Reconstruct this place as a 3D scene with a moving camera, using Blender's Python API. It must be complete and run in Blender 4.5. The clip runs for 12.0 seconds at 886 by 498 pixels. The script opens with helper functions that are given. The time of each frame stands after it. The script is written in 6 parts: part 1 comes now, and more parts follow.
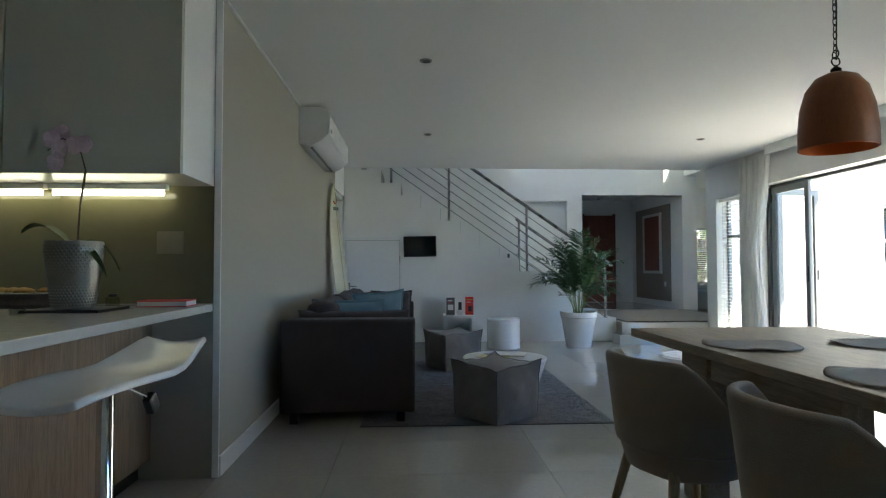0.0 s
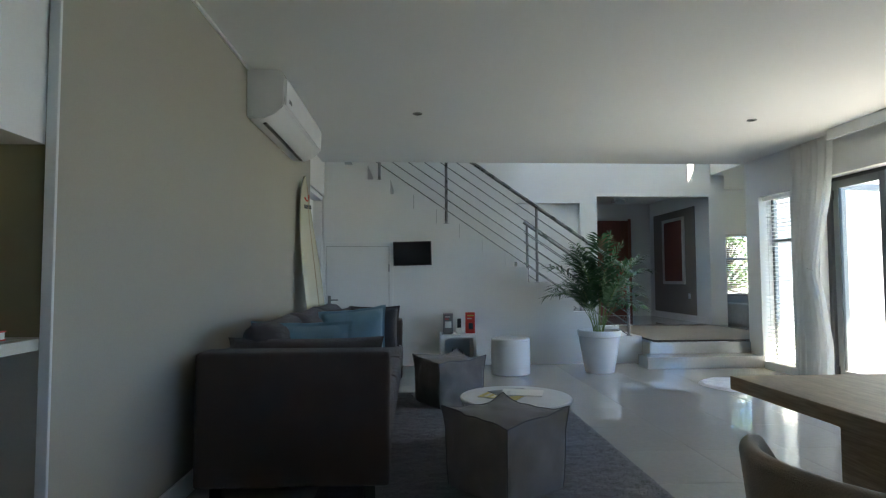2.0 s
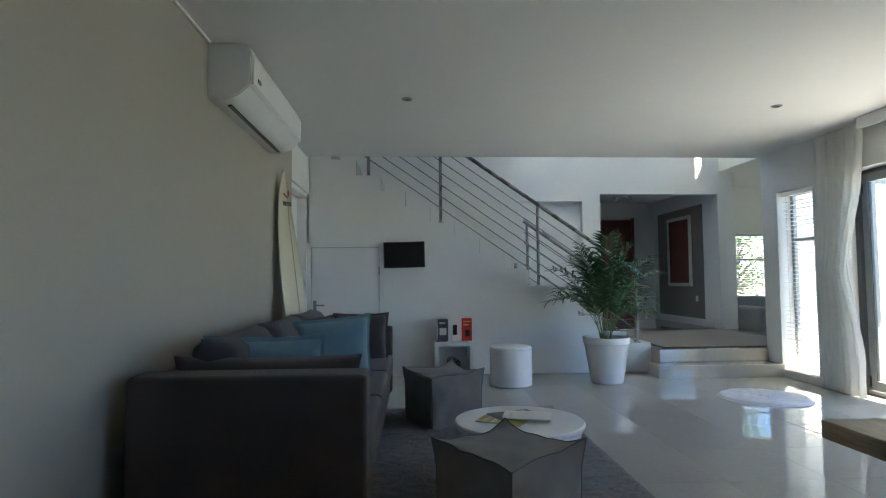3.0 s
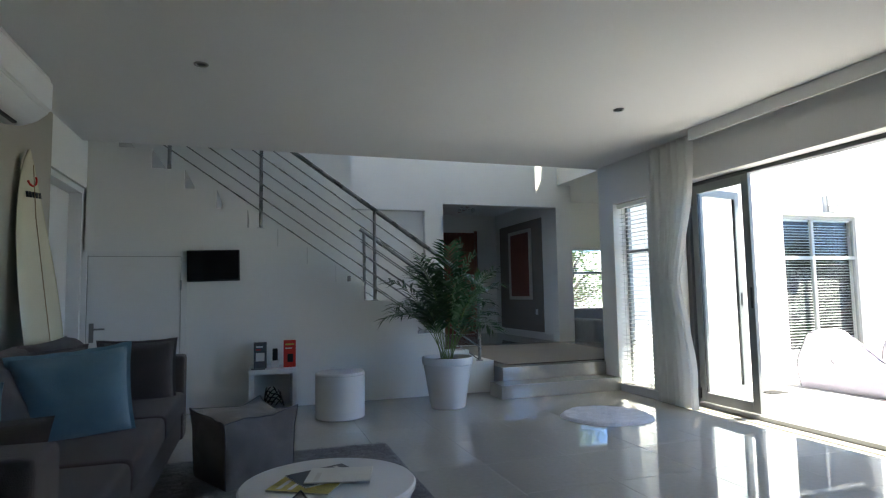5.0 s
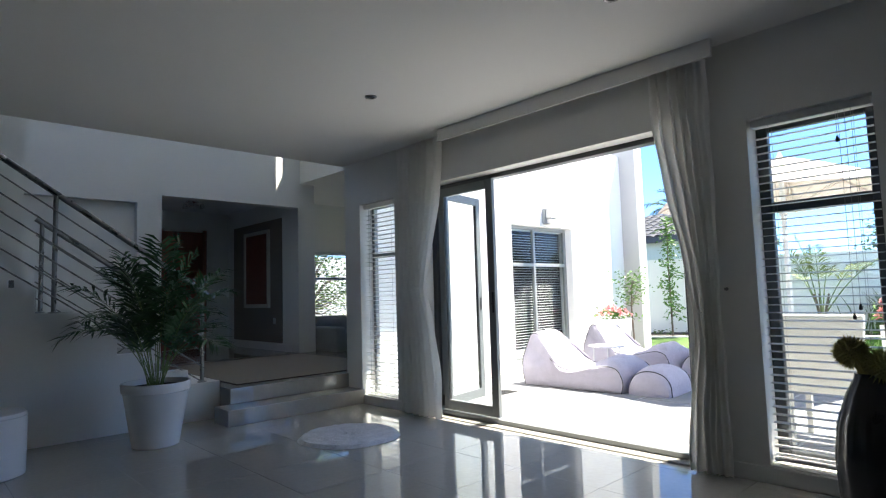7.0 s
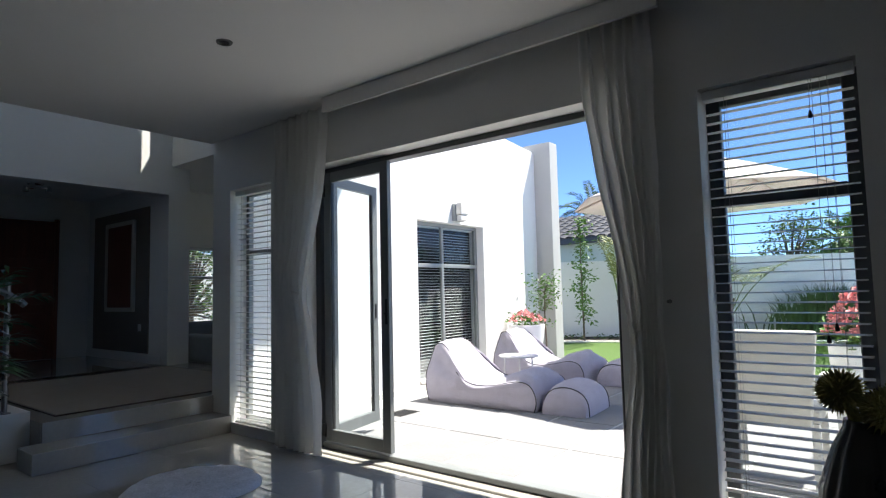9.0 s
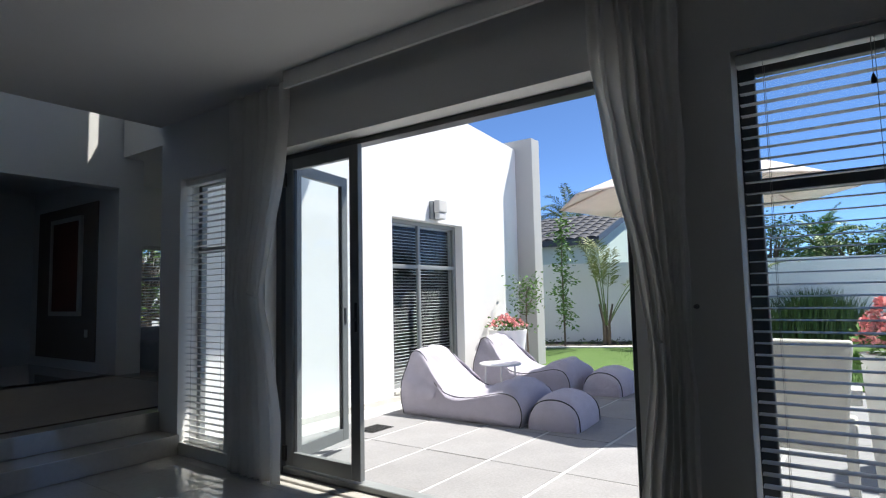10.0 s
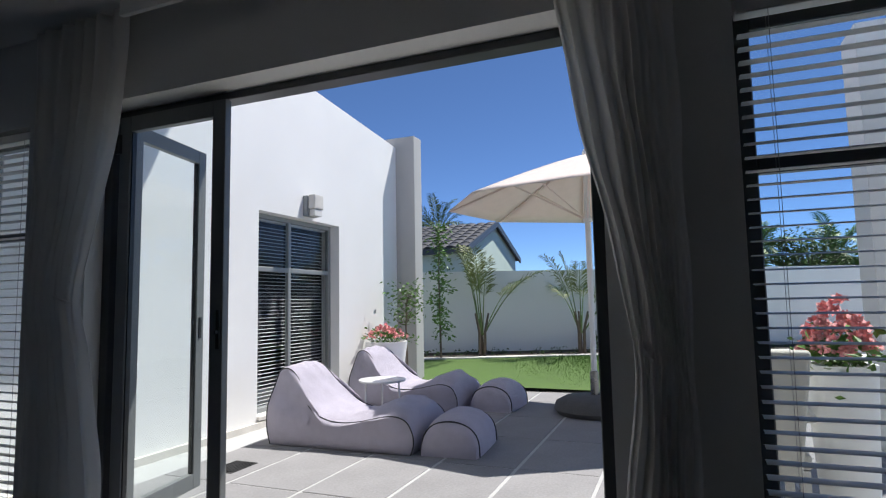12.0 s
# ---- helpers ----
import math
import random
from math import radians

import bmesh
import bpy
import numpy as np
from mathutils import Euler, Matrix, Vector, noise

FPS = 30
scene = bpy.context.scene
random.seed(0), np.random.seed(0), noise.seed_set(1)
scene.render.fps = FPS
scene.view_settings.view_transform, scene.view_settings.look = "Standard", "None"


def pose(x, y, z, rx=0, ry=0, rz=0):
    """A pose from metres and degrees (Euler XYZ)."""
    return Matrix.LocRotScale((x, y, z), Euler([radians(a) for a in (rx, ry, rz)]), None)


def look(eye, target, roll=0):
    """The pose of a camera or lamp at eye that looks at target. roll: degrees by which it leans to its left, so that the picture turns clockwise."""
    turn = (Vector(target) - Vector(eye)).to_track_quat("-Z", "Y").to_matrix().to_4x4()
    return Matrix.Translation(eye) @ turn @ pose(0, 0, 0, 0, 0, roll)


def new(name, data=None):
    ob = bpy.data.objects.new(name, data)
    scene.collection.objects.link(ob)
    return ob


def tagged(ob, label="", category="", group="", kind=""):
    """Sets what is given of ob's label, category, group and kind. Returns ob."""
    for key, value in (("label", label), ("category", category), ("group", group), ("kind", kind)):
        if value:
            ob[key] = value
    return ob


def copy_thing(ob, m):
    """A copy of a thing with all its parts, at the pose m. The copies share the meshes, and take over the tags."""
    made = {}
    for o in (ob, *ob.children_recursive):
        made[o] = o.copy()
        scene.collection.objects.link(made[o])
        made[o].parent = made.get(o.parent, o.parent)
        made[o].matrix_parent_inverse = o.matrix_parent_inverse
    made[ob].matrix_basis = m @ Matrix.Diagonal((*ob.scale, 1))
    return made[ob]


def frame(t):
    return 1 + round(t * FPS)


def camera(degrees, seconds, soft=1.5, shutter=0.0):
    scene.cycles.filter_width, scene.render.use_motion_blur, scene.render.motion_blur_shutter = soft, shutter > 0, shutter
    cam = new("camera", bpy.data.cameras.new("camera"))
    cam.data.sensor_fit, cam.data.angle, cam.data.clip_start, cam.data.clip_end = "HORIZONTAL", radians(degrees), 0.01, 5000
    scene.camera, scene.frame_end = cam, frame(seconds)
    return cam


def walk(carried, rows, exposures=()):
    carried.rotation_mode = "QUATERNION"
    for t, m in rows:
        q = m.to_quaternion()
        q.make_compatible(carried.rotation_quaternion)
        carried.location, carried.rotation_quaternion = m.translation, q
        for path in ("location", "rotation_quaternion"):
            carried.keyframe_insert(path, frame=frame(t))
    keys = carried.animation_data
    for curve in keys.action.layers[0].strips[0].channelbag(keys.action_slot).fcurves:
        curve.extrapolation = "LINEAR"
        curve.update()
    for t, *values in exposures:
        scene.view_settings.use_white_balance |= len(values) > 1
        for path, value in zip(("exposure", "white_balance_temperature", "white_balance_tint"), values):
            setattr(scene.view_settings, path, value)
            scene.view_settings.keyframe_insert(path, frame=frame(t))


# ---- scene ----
cam = camera(75.0, 12.0, soft=1.2)
PATH = [
    (0, (0.73, 0.726, 1.11), (0.833, 2.723, 1.177), -0.1),
    (0.5, (0.759, 1.023, 1.116), (0.859, 3.019, 1.195), -0.2),
    (1, (0.747, 1.382, 1.127), (0.845, 3.377, 1.213), -0.2),
    (1.5, (0.796, 1.645, 1.123), (0.894, 3.641, 1.219), -0.2),
    (2, (0.874, 1.953, 1.108), (0.968, 3.948, 1.212), -0.2),
    (2.5, (0.882, 2.221, 1.112), (0.979, 4.216, 1.219), -0.2),
    (2.7, (0.895, 2.328, 1.123), (0.994, 4.323, 1.23), -0.3),
    (4.3, (1.165, 3.025, 1.13), (1.457, 4.998, 1.279), -0.9),
    (4.5, (1.187, 3.091, 1.114), (1.563, 5.049, 1.27), -0.8),
    (5, (1.233, 3.244, 1.117), (1.848, 5.141, 1.273), -1.0),
    (5.5, (1.288, 3.404, 1.11), (2.075, 5.236, 1.268), -1.1),
    (6, (1.337, 3.566, 1.109), (2.334, 5.292, 1.269), -1.3),
    (6.5, (1.389, 3.694, 1.104), (2.607, 5.273, 1.262), -1.5),
    (7, (1.544, 3.803, 1.114), (2.911, 5.255, 1.273), -1.7),
    (7.5, (1.687, 3.899, 1.126), (3.121, 5.284, 1.286), -1.7),
    (7.7, (1.747, 3.95, 1.127), (3.202, 5.313, 1.285), -1.7),
    (9.3, (2.433, 4.402, 1.174), (4.015, 5.615, 1.326), -1.4),
    (9.5, (2.495, 4.473, 1.165), (4.087, 5.673, 1.321), -1.5),
    (10, (2.709, 4.642, 1.167), (4.327, 5.807, 1.325), -1.2),
    (10.5, (2.941, 4.775, 1.16), (4.581, 5.909, 1.32), -1.0),
    (11, (3.08, 4.906, 1.152), (4.757, 5.984, 1.316), -0.9),
    (11.5, (3.139, 5.062, 1.154), (4.889, 6.014, 1.325), -1.0),
    (12, (3.205, 5.206, 1.143), (5.052, 5.952, 1.327), -1.1),
]
EXPOSURES = [(0.0, 3.93, 7200, 2), (2.5, 3.97, 7120, 2), (4.5, 3.60, 7020, 4), (5.5, 3.25, 6860, 5), (6.5, 2.81, 6720, 6), (7.5, 2.35, 6650, 7), (9.5, 1.46, 6480, 8), (10.5, 1.04, 6340, 9), (12.0, 0.70, 6300, 10)]
walk(cam, [(t, look(eye, target, roll)) for t, eye, target, roll in PATH], EXPOSURES)
# ---- world, sun, exposure ----
SUN_DIR = Vector((-0.44, 0.31, -1.0)).normalized()      # the way the sunlight travels
elev = math.asin(-SUN_DIR.z)
azim = math.atan2(-SUN_DIR.x, -SUN_DIR.y)
world = bpy.data.worlds.new("sky")
scene.world = world
world.use_nodes = True
wn = world.node_tree
sky = wn.nodes.new("ShaderNodeTexSky")
sky.sky_type, sky.sun_disc = "NISHITA", False
sky.sun_elevation, sky.sun_rotation = elev, azim
sky.altitude, sky.air_density, sky.dust_density, sky.ozone_density = 4500, 0.9, 0.0, 8.0
wn.links.new(sky.outputs[0], wn.nodes["Background"].inputs[0])
wn.nodes["Background"].inputs[1].default_value = 0.09
sun = new("sun", bpy.data.lights.new("sun", "SUN"))
sun.data.energy, sun.data.angle, sun.data.color = 4.2, radians(0.5), (1.0, 0.95, 0.88)
sun.matrix_world = SUN_DIR.to_track_quat("-Z", "Y").to_matrix().to_4x4()


# ---- materials ----
def mat(name, color, rough=0.6, metal=0.0, scale=6.0, vary=0.08, bump=0.0, fine=120.0, spec=0.5, trans=0.0, coat=0.0, random_by=0.0, aniso=None, grain=0.0):
    """A surface with two scales of mottling, fine relief and optional grain along one axis."""
    m = bpy.data.materials.new(name)
    m.use_nodes = True
    nt = m.node_tree
    b = nt.nodes["Principled BSDF"]
    b.inputs["Roughness"].default_value = rough
    b.inputs["Metallic"].default_value = metal
    b.inputs["Specular IOR Level"].default_value = spec
    b.inputs["Coat Weight"].default_value = coat
    b.inputs["Transmission Weight"].default_value = trans
    tc = nt.nodes.new("ShaderNodeTexCoord")
    mp = nt.nodes.new("ShaderNodeMapping")
    if aniso:
        mp.inputs["Scale"].default_value = aniso
    nt.links.new(tc.outputs["Object"], mp.inputs[0])
    big = nt.nodes.new("ShaderNodeTexNoise")
    big.inputs["Scale"].default_value, big.inputs["Detail"].default_value = scale, 6
    nt.links.new(mp.outputs[0], big.inputs["Vector"])
    small = nt.nodes.new("ShaderNodeTexNoise")
    small.inputs["Scale"].default_value, small.inputs["Detail"].default_value = fine, 3
    nt.links.new(mp.outputs[0], small.inputs["Vector"])
    add = nt.nodes.new("ShaderNodeMath")
    add.operation = "ADD"
    nt.links.new(big.outputs[0], add.inputs[0])
    nt.links.new(small.outputs[0], add.inputs[1])
    rng = nt.nodes.new("ShaderNodeMapRange")
    rng.inputs["From Min"].default_value, rng.inputs["From Max"].default_value = 0.7, 1.3
    rng.inputs["To Min"].default_value, rng.inputs["To Max"].default_value = 1 - vary, 1 + vary
    nt.links.new(add.outputs[0], rng.inputs["Value"])
    value = rng.outputs[0]
    if random_by:
        oi = nt.nodes.new("ShaderNodeObjectInfo")
        r2 = nt.nodes.new("ShaderNodeMapRange")
        r2.inputs["To Min"].default_value, r2.inputs["To Max"].default_value = 1 - random_by, 1 + random_by
        nt.links.new(oi.outputs["Random"], r2.inputs["Value"])
        mu = nt.nodes.new("ShaderNodeMath")
        mu.operation = "MULTIPLY"
        nt.links.new(value, mu.inputs[0])
        nt.links.new(r2.outputs[0], mu.inputs[1])
        value = mu.outputs[0]
    hsv = nt.nodes.new("ShaderNodeHueSaturation")
    hsv.inputs["Color"].default_value = (*color, 1)
    nt.links.new(value, hsv.inputs["Value"])
    nt.links.new(hsv.outputs[0], b.inputs["Base Color"])
    rr = nt.nodes.new("ShaderNodeMapRange")
    rr.inputs["To Min"].default_value, rr.inputs["To Max"].default_value = rough * 0.8, min(rough * 1.2, 1)
    nt.links.new(big.outputs[0], rr.inputs["Value"])
    nt.links.new(rr.outputs[0], b.inputs["Roughness"])
    if bump:
        bp = nt.nodes.new("ShaderNodeBump")
        bp.inputs["Strength"].default_value, bp.inputs["Distance"].default_value = bump, 0.004
        nt.links.new(add.outputs[0], bp.inputs["Height"])
        nt.links.new(bp.outputs[0], b.inputs["Normal"])
    return m


def glass_mat(name, tint=(0.96, 0.98, 0.98)):
    m = bpy.data.materials.new(name)
    m.use_nodes = True
    nt = m.node_tree
    nt.nodes.remove(nt.nodes["Principled BSDF"])
    out = nt.nodes["Material Output"]
    tr = nt.nodes.new("ShaderNodeBsdfTransparent")
    tr.inputs[0].default_value = (*tint, 1)
    gl = nt.nodes.new("ShaderNodeBsdfGlossy")
    gl.inputs["Roughness"].default_value = 0.01
    lw = nt.nodes.new("ShaderNodeLayerWeight")
    pw = nt.nodes.new("ShaderNodeMath")
    pw.operation = "POWER"
    pw.inputs[1].default_value = 4.5
    nt.links.new(lw.outputs["Facing"], pw.inputs[0])
    fr = nt.nodes.new("ShaderNodeMapRange")
    fr.inputs["To Min"].default_value, fr.inputs["To Max"].default_value = 0.018, 0.6
    nt.links.new(pw.outputs[0], fr.inputs["Value"])
    mx = nt.nodes.new("ShaderNodeMixShader")
    nt.links.new(fr.outputs[0], mx.inputs[0])
    nt.links.new(tr.outputs[0], mx.inputs[1])
    nt.links.new(gl.outputs[0], mx.inputs[2])
    nt.links.new(mx.outputs[0], out.inputs[0])
    return m


def glow_mat(name, color, strength):
    m = bpy.data.materials.new(name)
    m.use_nodes = True
    b = m.node_tree.nodes["Principled BSDF"]
    b.inputs["Base Color"].default_value = (*color, 1)
    b.inputs["Emission Color"].default_value = (*color, 1)
    b.inputs["Emission Strength"].default_value = strength
    return m


def cloth_mat(name, color, vary=0.12, rough=0.95, weave=500.0, bump=0.35, sheer=0.0):
    m = mat(name, color, rough, 0, 9, vary, bump, weave, 0.2)
    b = m.node_tree.nodes["Principled BSDF"]
    b.inputs["Sheen Weight"].default_value = 0.25
    if sheer:
        nt = m.node_tree
        tl = nt.nodes.new("ShaderNodeBsdfTranslucent")
        tl.inputs[0].default_value = (*color, 1)
        mx = nt.nodes.new("ShaderNodeMixShader")
        mx.inputs[0].default_value = sheer
        nt.links.new(b.outputs[0], mx.inputs[1])
        nt.links.new(tl.outputs[0], mx.inputs[2])
        nt.links.new(mx.outputs[0], nt.nodes["Material Output"].inputs[0])
    return m


def wood_mat(name, color, rough=0.5, aniso=(1, 14, 14), scale=2.5, vary=0.3, bump=0.15):
    return mat(name, color, rough, 0, scale, vary, bump, 14.0, 0.4, aniso=aniso)


M_white = mat("white_wall_paint", (0.80, 0.80, 0.775), 0.75, 0, 1.2, 0.025, 0.08, 160)
M_greige = mat("greige_wall_paint", (0.40, 0.375, 0.315), 0.75, 0, 1.5, 0.03, 0.08, 160)
M_ceiling = mat("ceiling_paint", (0.80, 0.80, 0.79), 0.85, 0, 1.0, 0.02, 0.04, 140)
M_taupe = mat("taupe_wall_paint", (0.25, 0.21, 0.17), 0.75, 0, 1.5, 0.05, 0.06, 150)
M_plaster = mat("outside_plaster", (0.82, 0.82, 0.81), 0.9, 0, 1.2, 0.04, 0.25, 90)
M_trim = mat("white_gloss_trim", (0.78, 0.78, 0.77), 0.35, 0, 3, 0.02)
M_tile = mat("polished_porcelain", (0.44, 0.425, 0.39), 0.022, 0, 1.6, 0.05, 0.0, 30, 0.75, random_by=0.015)
# grey that carries shade on the stair risers and in the door gap
M_riser = mat("shade_grey", (0.42, 0.415, 0.40), 0.5, 0, 4, 0.06, 0.0, 60)
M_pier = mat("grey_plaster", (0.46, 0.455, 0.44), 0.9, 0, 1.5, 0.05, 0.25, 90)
M_grout = mat("tile_grout", (0.36, 0.35, 0.325), 0.9, 0, 5, 0.1)
M_paver = mat("grey_concrete_paver", (0.255, 0.25, 0.252), 0.9, 0, 3, 0.13, 0.35, 60, random_by=0.06)
M_pgrout = mat("paver_grout", (0.45, 0.45, 0.445), 0.95, 0, 6, 0.12, 0.2)
M_steel = mat("brushed_steel", (0.27, 0.27, 0.265), 0.28, 1.0, 8, 0.05)
M_chrome = mat("chrome", (0.8, 0.8, 0.8), 0.06, 1.0, 4, 0.02)
M_alu = mat("grey_aluminium", (0.27, 0.285, 0.285), 0.42, 0.2, 4, 0.04)
M_alu_dark = mat("charcoal_aluminium", (0.06, 0.065, 0.07), 0.4, 0.2, 4, 0.05)
M_leafframe = mat("grey_charcoal_aluminium", (0.18, 0.19, 0.19), 0.42, 0.2, 4, 0.05)
M_glass = glass_mat("window_glass")
M_slat = mat("aluminium_slat", (0.74, 0.74, 0.73), 0.4, 0.0, 5, 0.03)
M_slat_white = cloth_mat("white_resin_slat", (0.84, 0.84, 0.82), 0.03, 0.5, 300, 0.0, 0.35)
M_slat_grey = mat("grey_slat", (0.62, 0.62, 0.62), 0.45, 0.0, 5, 0.03)
M_cord = mat("blind_cord", (0.25, 0.25, 0.25), 0.8, 0, 10, 0.05)
M_curtain = cloth_mat("white_sheer_curtain", (0.90, 0.895, 0.875), 0.05, 0.95, 350, 0.15, 0.50)
M_sofa = cloth_mat("brown_grey_upholstery", (0.062, 0.043, 0.035), 0.15, 0.95, 300, 0.4)
M_sofa_dark = cloth_mat("dark_grey_upholstery", (0.068, 0.055, 0.054), 0.15, 0.95, 300, 0.4)
M_blue = cloth_mat("dusty_blue_cushion", (0.16, 0.27, 0.33), 0.12, 0.95, 250, 0.4)
M_pouf = cloth_mat("grey_canvas_pouf", (0.195, 0.18, 0.17), 0.12, 0.9, 260, 0.4)
M_piping = cloth_mat("dark_piping", (0.055, 0.055, 0.06), 0.1)
M_seam = cloth_mat("grey_piping", (0.095, 0.093, 0.095), 0.1)
M_rug = cloth_mat("dark_grey_shag_rug", (0.105, 0.10, 0.10), 0.35, 1.0, 90, 1.0)
M_tuft = mat("pale_rug_pile", (0.20, 0.19, 0.185), 1.0, 0, 12, 0.5, 0.0, 90, 0.1)
# near-black, stands in for the darkness of an unlit room
M_roomdark = mat("unlit_room_black", (0.015, 0.015, 0.017), 0.9, 0, 3, 0.2, spec=0.02)
M_mat = cloth_mat("white_fluffy_mat", (0.66, 0.66, 0.68), 0.2, 1.0, 80, 1.0)
M_jute = cloth_mat("sand_jute_rug", (0.23, 0.195, 0.145), 0.15, 1.0, 160, 0.7)
M_gloss_white = mat("gloss_white_plastic", (0.80, 0.80, 0.80), 0.25, 0, 3, 0.02)
M_black = mat("black_plastic", (0.012, 0.012, 0.013), 0.3, 0, 4, 0.1)
M_screen = mat("black_screen", (0.006, 0.006, 0.007), 0.15, 0, 2, 0.05)
M_oak = wood_mat("washed_oak", (0.36, 0.29, 0.21), 0.5, (14, 1, 14))
M_oakv = wood_mat("oak_laminate", (0.27, 0.185, 0.12), 0.45, (14, 14, 1))
M_leg = wood_mat("light_wood_leg", (0.36, 0.26, 0.16), 0.5, (14, 14, 1))
M_reddoor = wood_mat("red_brown_wood", (0.17, 0.045, 0.025), 0.4, (14, 14, 1), 2, 0.2)
M_beige = cloth_mat("beige_chair_fabric", (0.28, 0.225, 0.17), 0.12, 0.95, 320, 0.35)
M_quartz = mat("pale_quartz_top", (0.60, 0.58, 0.53), 0.22, 0, 30, 0.05, 0.0, 200)
M_splash = mat("olive_glass_splashback", (0.165, 0.155, 0.09), 0.08, 0, 1, 0.03, 0.0, 20)
M_plate = mat("olive_socket_plate", (0.23, 0.215, 0.14), 0.4, 0, 3, 0.03)
M_cab = mat("taupe_gloss_cabinet", (0.55, 0.54, 0.46), 0.25, 0, 1.5, 0.03)
M_tube = glow_mat("lit_tube", (1.0, 0.97, 0.78), 0.5)
M_copper = mat("copper_enamel", (0.27, 0.10, 0.042), 0.42, 0.5, 10, 0.14, 0.08, 60, aniso=(5, 5, 1))
M_copper_in = mat("orange_enamel", (0.80, 0.20, 0.04), 0.5, 0.1, 10, 0.08)
M_iron = mat("black_iron", (0.02, 0.02, 0.02), 0.5, 0.6, 10, 0.1)
M_terra = mat("soil", (0.035, 0.025, 0.018), 1.0, 0, 20, 0.4, 0.8, 80)
M_palm = mat("palm_leaf", (0.030, 0.078, 0.022), 0.5, 0, 8, 0.35, 0.1, 60, 0.4)
M_stem = mat("palm_stem", (0.13, 0.19, 0.055), 0.6, 0, 8, 0.3)
M_leaf = mat("garden_leaf", (0.10, 0.20, 0.035), 0.5, 0, 9, 0.4, 0.1, 60, 0.4)
M_frond = mat("pale_frond", (0.19, 0.22, 0.08), 0.6, 0, 9, 0.4, 0.1, 60, 0.3)
M_darkleaf = mat("dark_leaf", (0.055, 0.095, 0.028), 0.6, 0, 7, 0.45, 0.1, 50, 0.3)
M_midleaf = mat("mid_green_leaf", (0.085, 0.15, 0.035), 0.55, 0, 7, 0.5, 0.1, 50, 0.3)
M_bark = mat("bark", (0.13, 0.10, 0.075), 0.95, 0, 14, 0.35, 0.9, 60)
M_grass = mat("lawn", (0.068, 0.130, 0.020), 0.9, 0, 9, 0.16, 0.6, 120)
M_blade = mat("grass_blade", (0.085, 0.17, 0.022), 0.7, 0, 5, 0.3)
M_lounge = cloth_mat("lilac_grey_outdoor_canvas", (0.52, 0.485, 0.57), 0.10, 0.85, 300, 0.25)
M_cream = cloth_mat("cream_canvas", (0.56, 0.54, 0.49), 0.06, 0.9, 300, 0.25)
M_umb = cloth_mat("ecru_umbrella_canvas", (0.83, 0.72, 0.66), 0.05, 0.9, 300, 0.15, 0.14)
M_pink = mat("pink_petal", (0.84, 0.36, 0.36), 0.6, 0, 20, 0.4)
M_orchid = mat("pale_pink_petal", (0.72, 0.55, 0.62), 0.5, 0, 20, 0.15)
M_rooftile = mat("charcoal_roof_tile", (0.036, 0.037, 0.043), 0.55, 0, 8, 0.2, 0.2)
M_mint = mat("mint_plaster", (0.58, 0.70, 0.62), 0.9, 0, 2, 0.04, 0.15)
M_water = mat("pool_water", (0.10, 0.45, 0.62), 0.05, 0, 6, 0.1, 0.3, 12)
M_stone = mat("pale_coping", (0.62, 0.60, 0.56), 0.85, 0, 6, 0.1, 0.3)
M_board = mat("cream_fibreglass", (0.66, 0.62, 0.46), 0.25, 0, 3, 0.03)
M_red = mat("red_card", (0.60, 0.035, 0.022), 0.75, 0, 6, 0.05)
M_paper = mat("paper", (0.7, 0.69, 0.66), 0.7, 0, 10, 0.05)
M_card_grey = mat("grey_print", (0.09, 0.09, 0.095), 0.45, 0, 9, 0.3)
M_yellow = mat("yellow_print", (0.50, 0.40, 0.08), 0.45, 0, 9, 0.3)
M_hammered = mat("hammered_silver", (0.26, 0.25, 0.225), 0.35, 0.9, 12, 0.1)
M_bread = mat("bread_crust", (0.42, 0.26, 0.09), 0.8, 0, 12, 0.3, 0.5)
M_mirror = mat("mirror_glass", (0.9, 0.9, 0.9), 0.02, 1.0, 1, 0.0)
M_couch = cloth_mat("mid_grey_upholstery", (0.30, 0.31, 0.31), 0.1)
M_cactus = mat("cactus_green", (0.27, 0.25, 0.075), 0.8, 0, 12, 0.3)
M_vase = mat("black_glazed_vase", (0.012, 0.012, 0.013), 0.22, 0, 6, 0.2)
M_rock = mat("umbrella_base_stone", (0.10, 0.10, 0.10), 0.9, 0, 10, 0.2, 0.5)
M_grate = mat("dark_grate", (0.05, 0.05, 0.05), 0.6, 0.5, 10, 0.1)


for cloth, deep in ((M_lounge, 0.022), (M_pouf, 0.014), (M_sofa, 0.010), (M_sofa_dark, 0.014), (M_blue, 0.012)):
    cloth.node_tree.nodes["Bump"].inputs["Distance"].default_value = deep
    cloth.node_tree.nodes["Bump"].inputs["Strength"].default_value = 0.55
